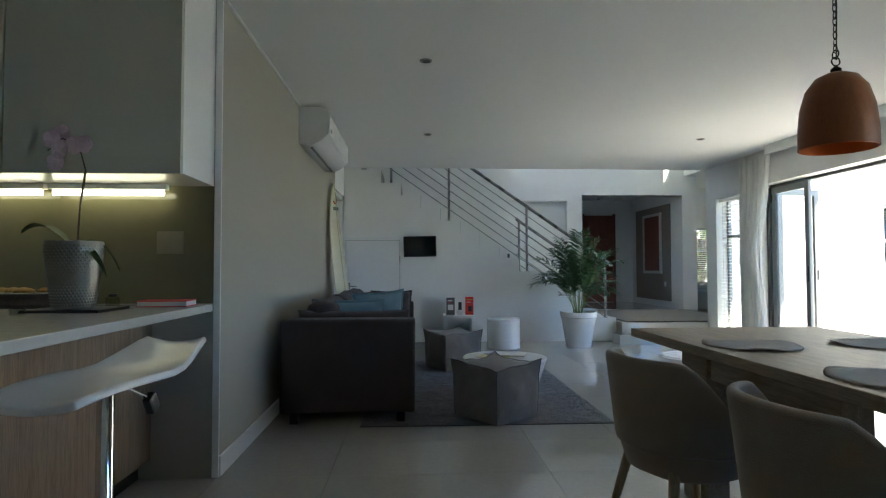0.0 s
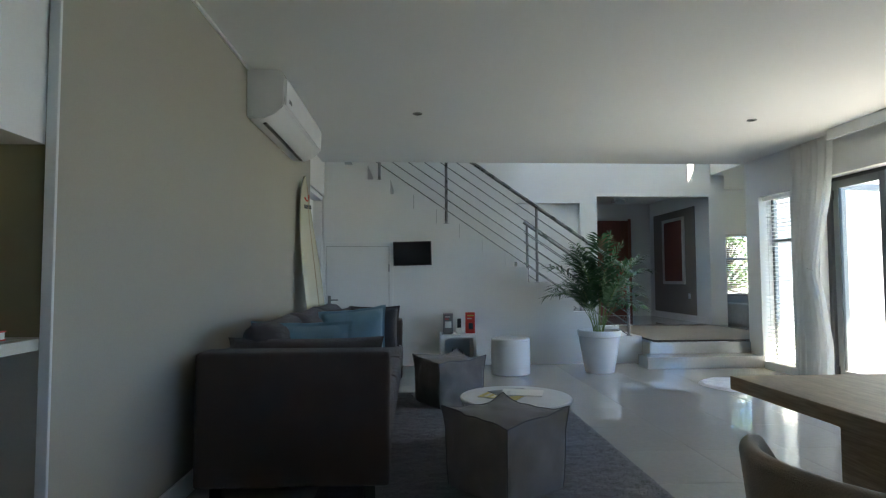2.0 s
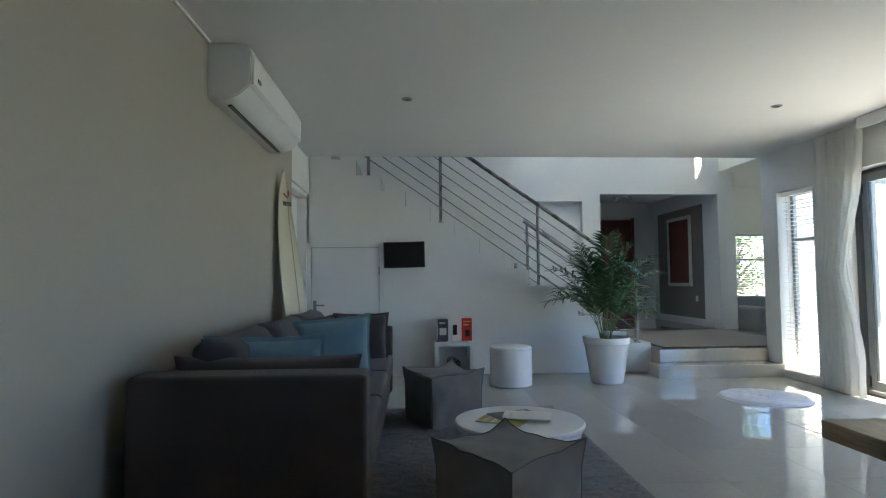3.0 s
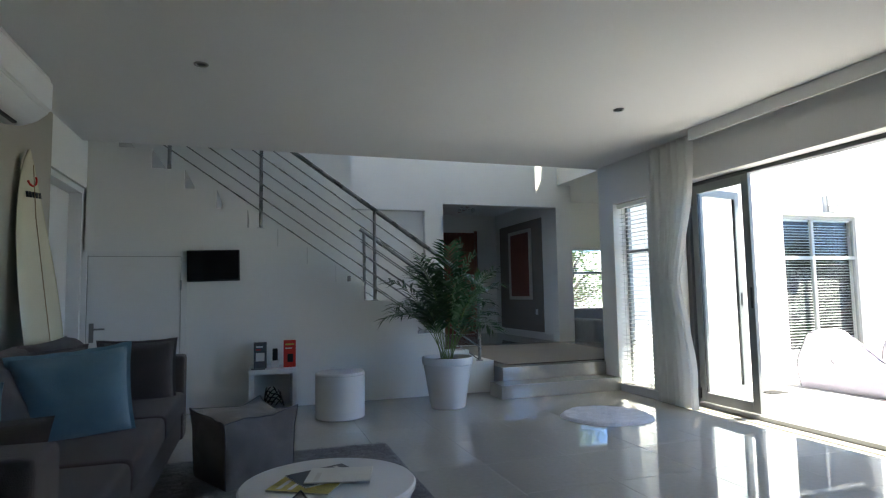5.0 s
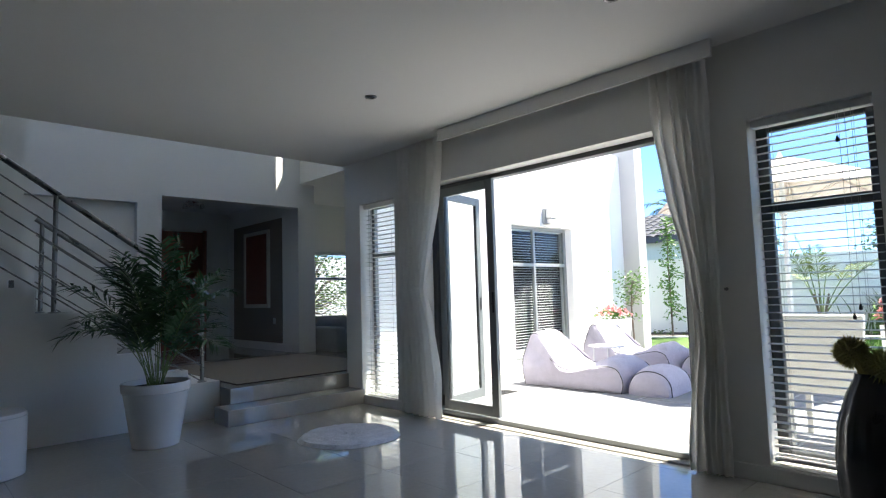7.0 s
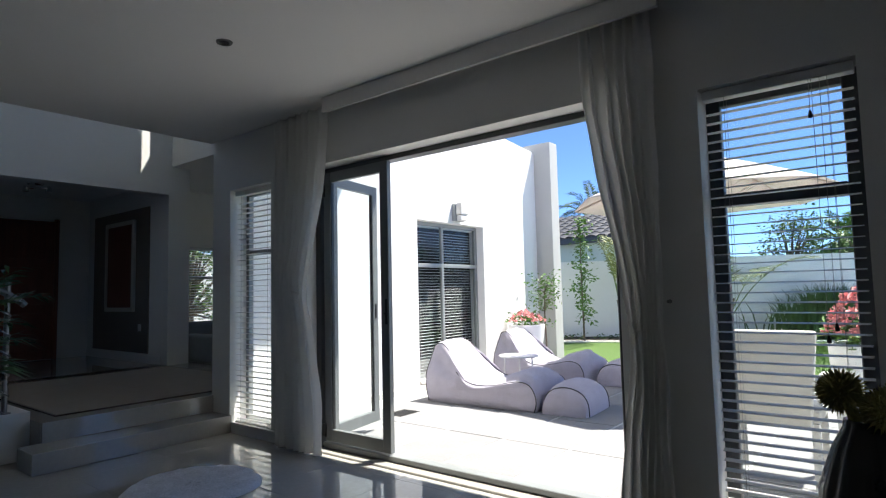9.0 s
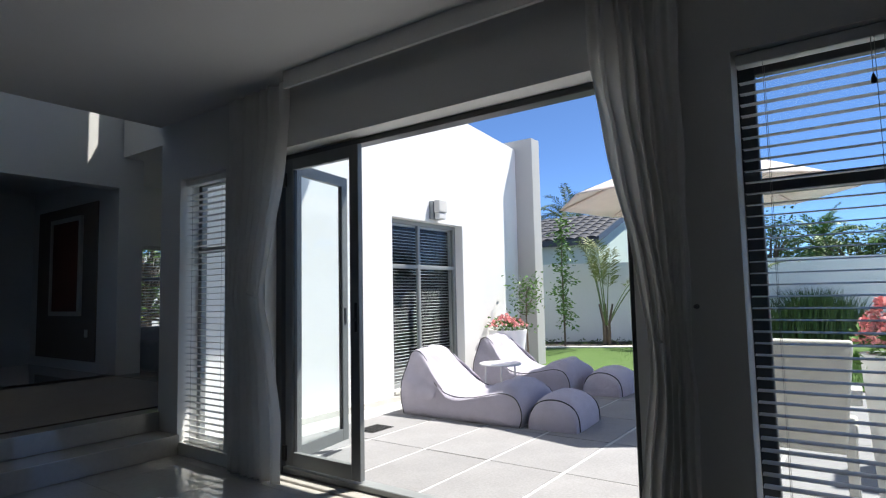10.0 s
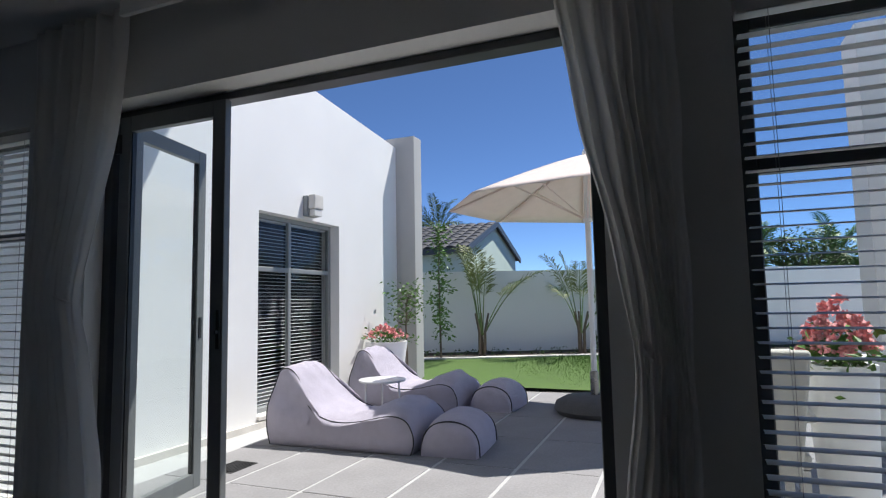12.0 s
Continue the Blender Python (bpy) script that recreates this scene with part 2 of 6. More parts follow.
# ---- mesh helpers ----
def box(bm, x0, x1, y0, y1, z0, z1, bevel=0.0, seg=2, m=None):
    vs = [bm.verts.new((x, y, z)) for x in (x0, x1) for y in (y0, y1) for z in (z0, z1)]
    fs = [bm.faces.new([vs[i] for i in q]) for q in ((0, 1, 3, 2), (4, 6, 7, 5), (0, 4, 5, 1), (2, 3, 7, 6), (0, 2, 6, 4), (1, 5, 7, 3))]
    if bevel:
        es = list({e for f in fs for e in f.edges})
        got = bmesh.ops.bevel(bm, geom=es, offset=bevel, segments=seg, affect="EDGES", profile=0.6)
        vs = list({v for f in got["faces"] for v in f.verts} | {v for v in vs if v.is_valid})
    if m is not None:
        bmesh.ops.transform(bm, matrix=m, verts=[v for v in vs if v.is_valid])
    return vs


def lathe(bm, prof, seg=32, m=None, close=True):
    """Turns a profile of (radius, height) round z."""
    rings = []
    for r, z in prof:
        rings.append([bm.verts.new((r * math.cos(2 * math.pi * i / seg), r * math.sin(2 * math.pi * i / seg), z)) for i in range(seg)])
    for a, b in zip(rings, rings[1:]):
        for i in range(seg):
            j = (i + 1) % seg
            bm.faces.new((a[i], a[j], b[j], b[i]))
    if close:
        bm.faces.new(rings[0][::-1])
        bm.faces.new(rings[-1])
    if m is not None:
        bmesh.ops.transform(bm, matrix=m, verts=[v for r in rings for v in r])


def tube(bm, pts, r, seg=8, r_end=None, caps=True):
    """A round bar along points, tapering to r_end."""
    pts = [Vector(p) for p in pts]
    n = len(pts)
    rings = []
    for i, p in enumerate(pts):
        d = (pts[min(i + 1, n - 1)] - pts[max(i - 1, 0)]).normalized()
        a = d.orthogonal().normalized() if i == 0 else (a - d * a.dot(d)).normalized()
        b = d.cross(a)
        rad = r if r_end is None else r + (r_end - r) * i / (n - 1)
        rings.append([bm.verts.new(p + rad * (a * math.cos(2 * math.pi * k / seg) + b * math.sin(2 * math.pi * k / seg))) for k in range(seg)])
    for s, e in zip(rings, rings[1:]):
        for k in range(seg):
            j = (k + 1) % seg
            bm.faces.new((s[k], s[j], e[j], e[k]))
    if caps:
        bm.faces.new(rings[0][::-1])
        bm.faces.new(rings[-1])


def prism(bm, poly, lo, hi, axis="y"):
    """Extrudes a polygon of (a, b) along an axis: x: (y, z), y: (x, z), z: (x, y)."""
    def at(p, h):
        return {"x": (h, p[0], p[1]), "y": (p[0], h, p[1]), "z": (p[0], p[1], h)}[axis]
    a = [bm.verts.new(at(p, lo)) for p in poly]
    b = [bm.verts.new(at(p, hi)) for p in poly]
    n = len(poly)
    for i in range(n):
        j = (i + 1) % n
        bm.faces.new((a[i], a[j], b[j], b[i]))
    bm.faces.new(a[::-1])
    bm.faces.new(b)


def mesh_of(name, bm, material, smooth=False, keep_normals=False):
    if not keep_normals:
        bmesh.ops.recalc_face_normals(bm, faces=bm.faces)
    me = bpy.data.meshes.new(name)
    bm.to_mesh(me)
    bm.free()
    for one in (material if isinstance(material, (list, tuple)) else [material]):
        me.materials.append(one)
    if smooth:
        me.polygons.foreach_set("use_smooth", [True] * len(me.polygons))
        me.set_sharp_from_angle(angle=radians(smooth if smooth is not True else 40))
    return me


def part(name, bm, material, parent, label="", smooth=False):
    ob = new(name, mesh_of(name, bm, material, smooth))
    ob.parent = parent
    if label:
        tagged(ob, label)
    return ob


def thing(name, label, category, group="", at=(0, 0, 0), turn=0.0):
    ob = new(name)
    ob.empty_display_size = 0.1
    ob.matrix_basis = pose(*at, 0, 0, turn)
    return tagged(ob, label, category, group)


def solid(name, bm, material, label, category, kind="", smooth=False):
    ob = new(name, mesh_of(name, bm, material, smooth))
    return tagged(ob, label, category, kind=kind)


def share(name, me, parent, m):
    ob = new(name, me)
    ob.parent = parent
    ob.matrix_basis = m
    return ob


def boxed(*a, **k):
    bm = bmesh.new()
    box(bm, *a, **k)
    return bm


def wall_x(name, x0, x1, y0, y1, z0, z1, holes, material, label):
    """A wall along y between x0 and x1, with rectangular holes (y0, y1, z0, z1)."""
    bm = bmesh.new()
    cuts = sorted({y0, y1, *[h[0] for h in holes], *[h[1] for h in holes]})
    for a, b in zip(cuts, cuts[1:]):
        here = sorted([(h[2], h[3]) for h in holes if h[0] <= a and h[1] >= b])
        z = z0
        for lo, hi in here:
            if lo > z:
                box(bm, x0, x1, a, b, z, lo)
            z = hi
        if z < z1:
            box(bm, x0, x1, a, b, z, z1)
    return solid(name, bm, material, label, "wall", "structure")


def wall_y(name, y0, y1, x0, x1, z0, z1, holes, material, label):
    """The same along x, with holes (x0, x1, z0, z1)."""
    bm = bmesh.new()
    cuts = sorted({x0, x1, *[h[0] for h in holes], *[h[1] for h in holes]})
    for a, b in zip(cuts, cuts[1:]):
        here = sorted([(h[2], h[3]) for h in holes if h[0] <= a and h[1] >= b])
        z = z0
        for lo, hi in here:
            if lo > z:
                box(bm, a, b, y0, y1, z, lo)
            z = hi
        if z < z1:
            box(bm, a, b, y0, y1, z, z1)
    return solid(name, bm, material, label, "wall", "structure")


# ---- the large structure ----
LX, RX, RO = -0.31, 5.17, 5.42        # left wall, right wall's inner and outer face
CEIL, SLAB_END, STAIR_Y, HALL_Y = 2.60, 9.28, 9.46, 11.90
PLAT = 0.29                            # the raised hall's floor

solid("floor", boxed(-3.6, RO, -2.6, 9.2, -0.3, -0.008), M_grout, "grout bed under the polished floor tiles", "floor", "structure")
solid("ceiling", boxed(-3.6, RX, -2.6, SLAB_END, CEIL, CEIL + 0.32), M_ceiling, "smooth white painted ceiling", "ceiling", "structure")
wall_x("wall_left", LX - 0.22, LX, 3.9, 8.45, 0, CEIL, [], M_greige, "greige painted wall beside the sofa")
wall_x("wall_left_header", LX - 0.22, LX, 8.45, STAIR_Y, 2.18, 5.2, [], M_white, "white bulkhead over the side passage")
wall_y("wall_kitchen", 3.9, 4.1, -3.6, LX - 0.22, 0, CEIL, [], M_greige, "greige wall behind the kitchen counter")
wall_x("wall_kitchen_side", -3.8, -3.6, -2.6, 4.1, 0, CEIL, [], M_white, "plain white kitchen side wall")
wall_y("wall_back", -2.8, -2.6, -3.8, RO, 0, CEIL, [], M_white, "plain white back wall")
wall_x("wall_right", RX, RO, -2.6, 9.25, 0, 3.4, [(0.0, 2.6, 0.8, 2.1), (4.39, 5.003, 0.10, 2.095), (5.42, 7.90, 0, 2.165), (8.36, 8.965, 0.06, 2.12)], M_white, "white painted wall with doors and windows to the terrace")
solid("roof_overhang", boxed(RO, 6.335, -2.8, 8.99, 2.75, 2.95), M_plaster, "white roof overhang above the terrace doors", "roof", "structure")
wall_x("wall_passage", -1.6, -1.4, 8.2, 9.6, 0, 2.4, [], M_white, "white side passage wall")
wall_y("wall_passage_near", 8.2, 8.4, -1.4, LX - 0.22, 0, 2.4, [], M_white, "white side passage return")
solid("ceiling_passage", boxed(-1.6, LX - 0.22, 8.2, 9.7, 2.4, 2.5), M_ceiling, "white side passage ceiling", "ceiling", "structure")
wall_y("wall_passage_end", STAIR_Y, STAIR_Y + 0.12, -1.6, LX, 0, 2.4, [], M_white, "white side passage end wall")

# stair: a solid flight, its side flush with the wall under it
RISER, TREAD, X0 = 0.1925, 0.2995, 3.837
stair = tagged(thing("staircase", "white plastered solid staircase with stepped side", "staircase"), kind="structure")
N_STEP = 15
poly = [(LX, 0), (X0, 0)]
for k in range(N_STEP):
    z = PLAT + 0.06 * (k == 0) + RISER * k
    poly += [(X0 - TREAD * k, z), (X0 - TREAD * (k + 1), z)]
poly[-1] = (LX, poly[-1][1])
poly = [p for p in poly if p[0] >= LX]
bm = bmesh.new()
prism(bm, poly, STAIR_Y, 10.4, "y")
part("stair_body", bm, M_white, stair)
for k in range(1, 13):
    x1 = X0 - TREAD * k
    part("tread", boxed(x1 - TREAD + 0.004, x1 - 0.006, STAIR_Y + 0.16, 10.38, PLAT + RISER * k + 0.0005, PLAT + RISER * k + 0.004, 0.0008, 1), M_tile, stair)

# risers greyed: the dim stairwell's shade is put into their colour
for k in range(1, 14):
    x1 = X0 - TREAD * k
    part("riser", boxed(x1 + 0.0005, x1 + 0.007, STAIR_Y + 0.03, 10.38, PLAT + RISER * (k - 1) + 0.062 * (k == 1) + 0.014, PLAT + RISER * k - 0.003), M_riser, stair, "riser greyed to carry the stairwell's shade")

wall_y("wall_stair_back", 10.4, 10.55, LX - 0.22, 2.36, 0, 5.2, [], M_white, "white wall behind the stair")
wall_x("wall_stair_end", LX - 0.22, LX, STAIR_Y, 10.4, 0, 5.2, [], M_white, "white wall at the stair's upper end")
wall_y("wall_upper", SLAB_END - 0.2, SLAB_END, LX - 0.22, 6.35, CEIL + 0.32, 5.2, [], M_white, "white upper wall over the ceiling edge")
# the high third hole is unseen, added to brighten the hall
wall_y("wall_hall", HALL_Y, HALL_Y + 0.2, 1.0, 6.35, 0, 5.2, [(2.2, 3.75, PLAT, 2.43), (2.1, 4.7, 3.65, 5.05), (4.05, 6.06, PLAT, 2.55)], M_white, "white hall wall with two wide openings")
wall_x("wall_passage_left", 0.8, 1.0, 10.55, 14.7, 0, 5.2, [], M_white, "white hall end wall")
# the wider opening is unseen, added to bring light into the hall
wall_x("wall_hall_header", 6.10, 6.35, 9.25, HALL_Y, 2.93, 5.2, [(10.0, 10.75, 3.15, 5.1), (11.44, 11.69, 3.71, 4.88)], M_white, "white beam and clerestory wall above the lounge opening")
solid("ceiling_hall", boxed(LX - 0.22, 6.35, 8.9, 12.1, 5.2, 5.4), M_ceiling, "white ceiling high above the hall", "ceiling", "structure")
solid("floor_hall", boxed(3.842, 9.6, 9.25, 15.2, -0.02, PLAT), M_tile, "polished tile floor of the raised hall", "floor", "structure")
solid("floor_passage_hall", boxed(1.0, 3.842, 10.55, 15.2, -0.02, PLAT), M_tile, "polished tile floor of the rear passage", "floor", "structure")
steps = tagged(thing("hall_steps", "two low polished tile steps up to the hall", "steps"), kind="structure")
part("step", boxed(3.70, RX, 8.93, 9.25, 0.0, 0.145, 0.006), M_tile, steps)
part("step", boxed(3.842, RX - 0.002, 9.22, 9.2495, 0.147, PLAT + 0.002, 0.004), M_tile, steps)
# out-of-view slab, placed only to block sun from window_6
solid("hall_sun_block", boxed(6.35, 7.8, 7.6, 10.74, 5.2, 5.35), M_plaster, "unseen slab added to keep the sun out of the clerestory", "roof", "structure")
# entrance room
wall_y("wall_niche", 12.02, 12.1, 1.0, 3.76, 0, 2.6, [], M_white, "white recessed niche in the hall wall")
# hole out of view, added to let light into the entrance
wall_y("wall_entry_back", 14.5, 14.7, 1.0, 6.3, 0, 2.9, [(2.2, 3.2, 1.2, 2.2)], M_white, "white entrance back wall")
wall_x("wall_entry_right", 6.06, 6.35, HALL_Y + 0.2, 14.7, 0, 2.9, [], M_white, "white entrance side wall")
solid("ceiling_entry", boxed(1.0, 6.35, HALL_Y + 0.2, 14.7, 2.75, 2.9), M_ceiling, "white entrance ceiling", "ceiling", "structure")
bm = boxed(6.045, 6.06, 12.42, 14.25, 0.42, 2.45)
solid("wall_panel", bm, M_taupe, "taupe painted recess on the entrance wall", "wall panel", "structure")
# lounge beyond the beam
wall_y("wall_lounge_back", 13.5, 13.7, 6.35, 9.6, 0, 2.93, [(7.12, 8.3, 0.36, 2.01)], M_white, "white lounge wall with a blind-covered window")
# hole out of view, added to let light into the lounge
wall_x("wall_lounge_end", 9.4, 9.6, 9.25, 13.5, 0, 2.93, [(10.6, 11.8, 1.2, 2.2)], M_white, "white lounge end wall")
solid("ceiling_lounge", boxed(6.35, 9.6, 9.25, 13.7, 2.93, 3.1), M_ceiling, "white lounge ceiling", "ceiling", "structure")
wall_y("wall_lounge_near", 9.25, 9.26, 6.35, 9.6, 0, 2.93, [(7.63, 9.35, 0, 2.33)], M_white, "white lounge near wall")

# terrace wing: wall with a falling top edge
bm = bmesh.new()
def top_at(x):
    return 3.455 + (10.78 - x) * 0.083
WX0, WX1, WZ0, WZ1 = 7.76, 9.22, 0.08, 2.09
for a, b, lo, hi in ((RO, WX0, -0.3, None), (WX1, 10.78, -0.3, None), (WX0, WX1, WZ1, None), (WX0, WX1, -0.3, WZ0)):
    prism(bm, [(a, lo), (b, lo), (b, hi or top_at(b)), (a, hi or top_at(a))], 9.0, 9.25, "y")
bmesh.ops.remove_doubles(bm, verts=bm.verts, dist=0.0005)
solid("wall_terrace", bm, M_plaster, "sunlit white plaster wall of the terrace wing", "wall", "structure")
solid("wall_terrace_plinth", boxed(RO, 10.78, 8.96, 9.0, -0.3, 0.035), M_stone, "pale plinth along the terrace wall", "wall", "structure")
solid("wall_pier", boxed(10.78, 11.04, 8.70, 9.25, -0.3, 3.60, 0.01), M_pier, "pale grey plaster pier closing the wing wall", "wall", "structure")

# ground
solid("ground", boxed(-300, 600, -300, 300, -1.2, -0.45), M_terra, "earth around the house", "ground", "structure")
solid("terrace_bed", boxed(RO, 10.826, -4.0, 9.0, -0.4, -0.025), M_pgrout, "pale mortar bed of the terrace", "pavement", "structure")


# ---- windows, doors, blinds, curtains ----
def blind(name, label, y0, y1, z0, z1, x, tilt, gap, material, along="y", width=0.05):
    """A venetian blind across y (or x) with separate slats, rails and cords."""
    b = thing(name, label, "blind", "venetian blinds")
    def put(bm, a0, a1, d0, d1, c0, c1, bev=0.0):
        if along == "y":
            box(bm, d0, d1, a0, a1, c0, c1, bev, 1)
        else:
            box(bm, a0, a1, d0, d1, c0, c1, bev, 1)
    bm = bmesh.new()
    put(bm, y0, y1, x - 0.03, x + 0.03, z1 - 0.045, z1, 0.004)
    part("head_rail", bm, material, b)
    bm = bmesh.new()
    put(bm, y0, y1, x - 0.026, x + 0.026, z0 + 0.004, z0 + 0.022, 0.004)
    part("bottom_rail", bm, material, b)
    bm = bmesh.new()
    n = 4
    prof = [(-width / 2 + width * i / n, 0.004 * (1 - (2 * i / n - 1) ** 2)) for i in range(n + 1)]
    vs = []
    for a in (y0 + 0.006, y1 - 0.006):
        row = [(p[0], p[1]) for p in prof] + [(p[0], p[1] - 0.0012) for p in reversed(prof)]
        vs.append([bm.verts.new((d, a, c) if along == "y" else (a, d, c)) for d, c in row])
    k = len(vs[0])
    for i in range(k):
        j = (i + 1) % k
        bm.faces.new((vs[0][i], vs[0][j], vs[1][j], vs[1][i]))
    bm.faces.new(vs[0]), bm.faces.new(vs[1][::-1])
    me = mesh_of("slat", bm, material)
    count = int((z1 - z0 - 0.07) / gap)
    for i in range(count):
        z = z0 + 0.04 + i * gap
        lean = tilt + random.uniform(-1.2, 1.2)
        share("slat", me, b, pose(x, 0, z, 0, lean, 0) if along == "y" else pose(0, x, z, lean, 0, 0))
    for f in (0.16, 0.84):
        a = y0 + (y1 - y0) * f
        for d in (-0.027, 0.027):
            p = [(x + d, a, z0 + 0.02), (x + d, a, z1 - 0.04)] if along == "y" else [(a, x + d, z0 + 0.02), (a, x + d, z1 - 0.04)]
            bm = bmesh.new()
            tube(bm, p, 0.0012, 4)
            part("ladder_cord", bm, M_cord, b)
    return b


def framed(name, label, lo, hi, z0, z1, pos, depth, along, mull, trans, material, fw=0.05, parent_kind="structure"):
    """A window: outer frame bars, mullions, transoms and one pane to each light."""
    w = tagged(thing(name, label, "window"), kind=parent_kind)
    def bar(nm, a0, a1, c0, c1, d0=pos, d1=pos + depth, mt=material, bev=0.005):
        bm = bmesh.new()
        if along == "y":
            box(bm, d0, d1, a0, a1, c0, c1, bev, 1)
        else:
            box(bm, a0, a1, d0, d1, c0, c1, bev, 1)
        return part(nm, bm, mt, w)
    bar("jamb", lo, lo + fw, z0, z1), bar("jamb", hi - fw, hi, z0, z1)
    bar("head", lo + fw, hi - fw, z1 - fw, z1), bar("sill_bar", lo + fw, hi - fw, z0, z0 + fw)
    xs = [lo + fw, *mull, hi - fw]
    zs = [z0 + fw, *trans, z1 - fw]
    for m in mull:
        bar("mullion", m - fw / 2, m + fw / 2, z0 + fw, z1 - fw, pos + 0.003, pos + depth - 0.003)
    for c in trans:
        for a, b in zip(xs, xs[1:]):
            bar("transom", a + (fw / 2 if a in mull else 0), b - (fw / 2 if b in mull else 0), c - fw / 2, c + fw / 2, pos + 0.002, pos + depth - 0.002)
    for a, b in zip(xs, xs[1:]):
        for c, d in zip(zs, zs[1:]):
            p = bar("pane", a, b, c, d, pos + depth / 2 - 0.003, pos + depth / 2 + 0.003, M_glass, 0)
            p.visible_shadow = False
    return w


framed("window_1", "tall grey aluminium window beside the terrace doors", 8.36, 8.965, 0.06, 2.12, 5.33, 0.05, "y", [], [1.56], M_alu, 0.045)
framed("window_2", "tall charcoal aluminium window with horizontal transom", 4.39, 5.003, 0.10, 2.095, 5.32, 0.05, "y", [], [1.575], M_alu_dark, 0.062)
framed("window_3", "grey aluminium four-light window in the terrace wall", WX0, WX1, WZ0, WZ1, 9.12, 0.05, "x", [8.42], [1.52], M_alu, 0.05)
framed("window_4", "grey aluminium lounge window with leafy outlook", 7.12, 8.3, 0.36, 2.01, 13.58, 0.05, "x", [], [1.5], M_alu, 0.05)
framed("window_5", "grey aluminium dining window", 0.0, 2.6, 0.8, 2.1, 5.33, 0.05, "y", [1.3], [], M_alu, 0.05)
# window_6 is out of view, added as a light source for the hall
framed("window_6", "unseen high window added to brighten the hall", 10.0, 10.75, 3.15, 5.1, 6.25, 0.05, "y", [], [], M_alu, 0.04)
blind("venetian_blind", "white venetian blind with level open slats in the tall window", 8.37, 8.945, 0.07, 2.11, 5.235, 2, 0.046, M_slat_white)
blind("venetian_blind", "grey venetian blind with level open slats in the dark window", 4.40, 4.992, 0.115, 2.09, 5.235, -3, 0.0445, M_slat)
blind("venetian_blind", "pale grey venetian blind with level slats behind the terrace window", WX0 + 0.02, WX1 - 0.02, WZ0 + 0.02, WZ1 - 0.02, 9.21, 0, 0.038, M_slat_grey, "x", 0.016)
blind("venetian_blind", "white venetian blind in the lounge window", 7.14, 8.28, 0.38, 2.0, 13.53, 12, 0.044, M_slat, "x")
# near-black box: the unlit room's shade behind the terrace window, put into colour
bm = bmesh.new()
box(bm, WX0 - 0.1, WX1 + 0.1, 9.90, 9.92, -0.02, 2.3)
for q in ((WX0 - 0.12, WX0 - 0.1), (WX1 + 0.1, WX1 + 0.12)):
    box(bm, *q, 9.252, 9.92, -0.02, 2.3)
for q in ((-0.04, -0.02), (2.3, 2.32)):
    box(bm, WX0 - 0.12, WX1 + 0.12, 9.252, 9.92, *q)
solid("unlit_room_box", bm, M_roomdark, "near-black box standing in for the unlit room behind the blind", "wall", "structure")
solid("window_reveal", boxed(WX0 - 0.0, WX1, 8.97, 9.1, WZ0 - 0.03, WZ0 + 0.002), M_stone, "pale sill of the terrace window", "window sill", "structure")
# reveals and ledges
solid("window_sill", boxed(RX - 0.012, 5.32, 8.361, 8.964, 0.045, 0.063), M_trim, "white ledge under the tall window", "window sill", "structure")
for cx, cy, cz, n in ((5.19, 4.52, 1.0, 2), (5.19, 4.56, 1.9, 1)):
    for i in range(n):
        bm = bmesh.new()
        tube(bm, [(cx, cy + i * 0.03, cz - i * 0.05), (cx, cy + i * 0.03, 2.04)], 0.0015, 4)
        cord = solid("blind_cord", bm, M_cord, "thin pull cord hanging from the blind", "cord")
        bm = bmesh.new()
        lathe(bm, [(0.004, 0.03), (0.009, 0.012), (0.009, 0.0), (0.004, -0.004)], 10, pose(cx, cy + i * 0.03, cz - i * 0.05 - 0.025))
        part("tassel", bm, M_black, cord)

# folding door: frame, one leaf almost shut, one folded outwards
fold = tagged(thing("folding_door", "charcoal-grey aluminium folding terrace door, pushed open", "door"), kind="structure")
part("door_head", boxed(5.31, 5.40, 5.42, 7.90, 2.128, 2.165, 0.004, 1), M_alu_dark, fold)
part("door_jamb", boxed(5.26, 5.40, 7.84, 7.90, 0.0, 2.128, 0.004, 1), M_alu_dark, fold)
part("door_jamb", boxed(5.26, 5.40, 5.42, 5.47, 0.0, 2.128, 0.004, 1), M_alu_dark, fold)
part("threshold", boxed(5.18, 5.42, 5.42, 7.90, -0.03, 0.012, 0.004, 1), M_tile, fold, "polished tile threshold")
part("floor_track", boxed(5.27, 5.36, 5.47, 7.84, 0.0125, 0.05, 0.004, 1), M_alu, fold, "grey aluminium floor track")


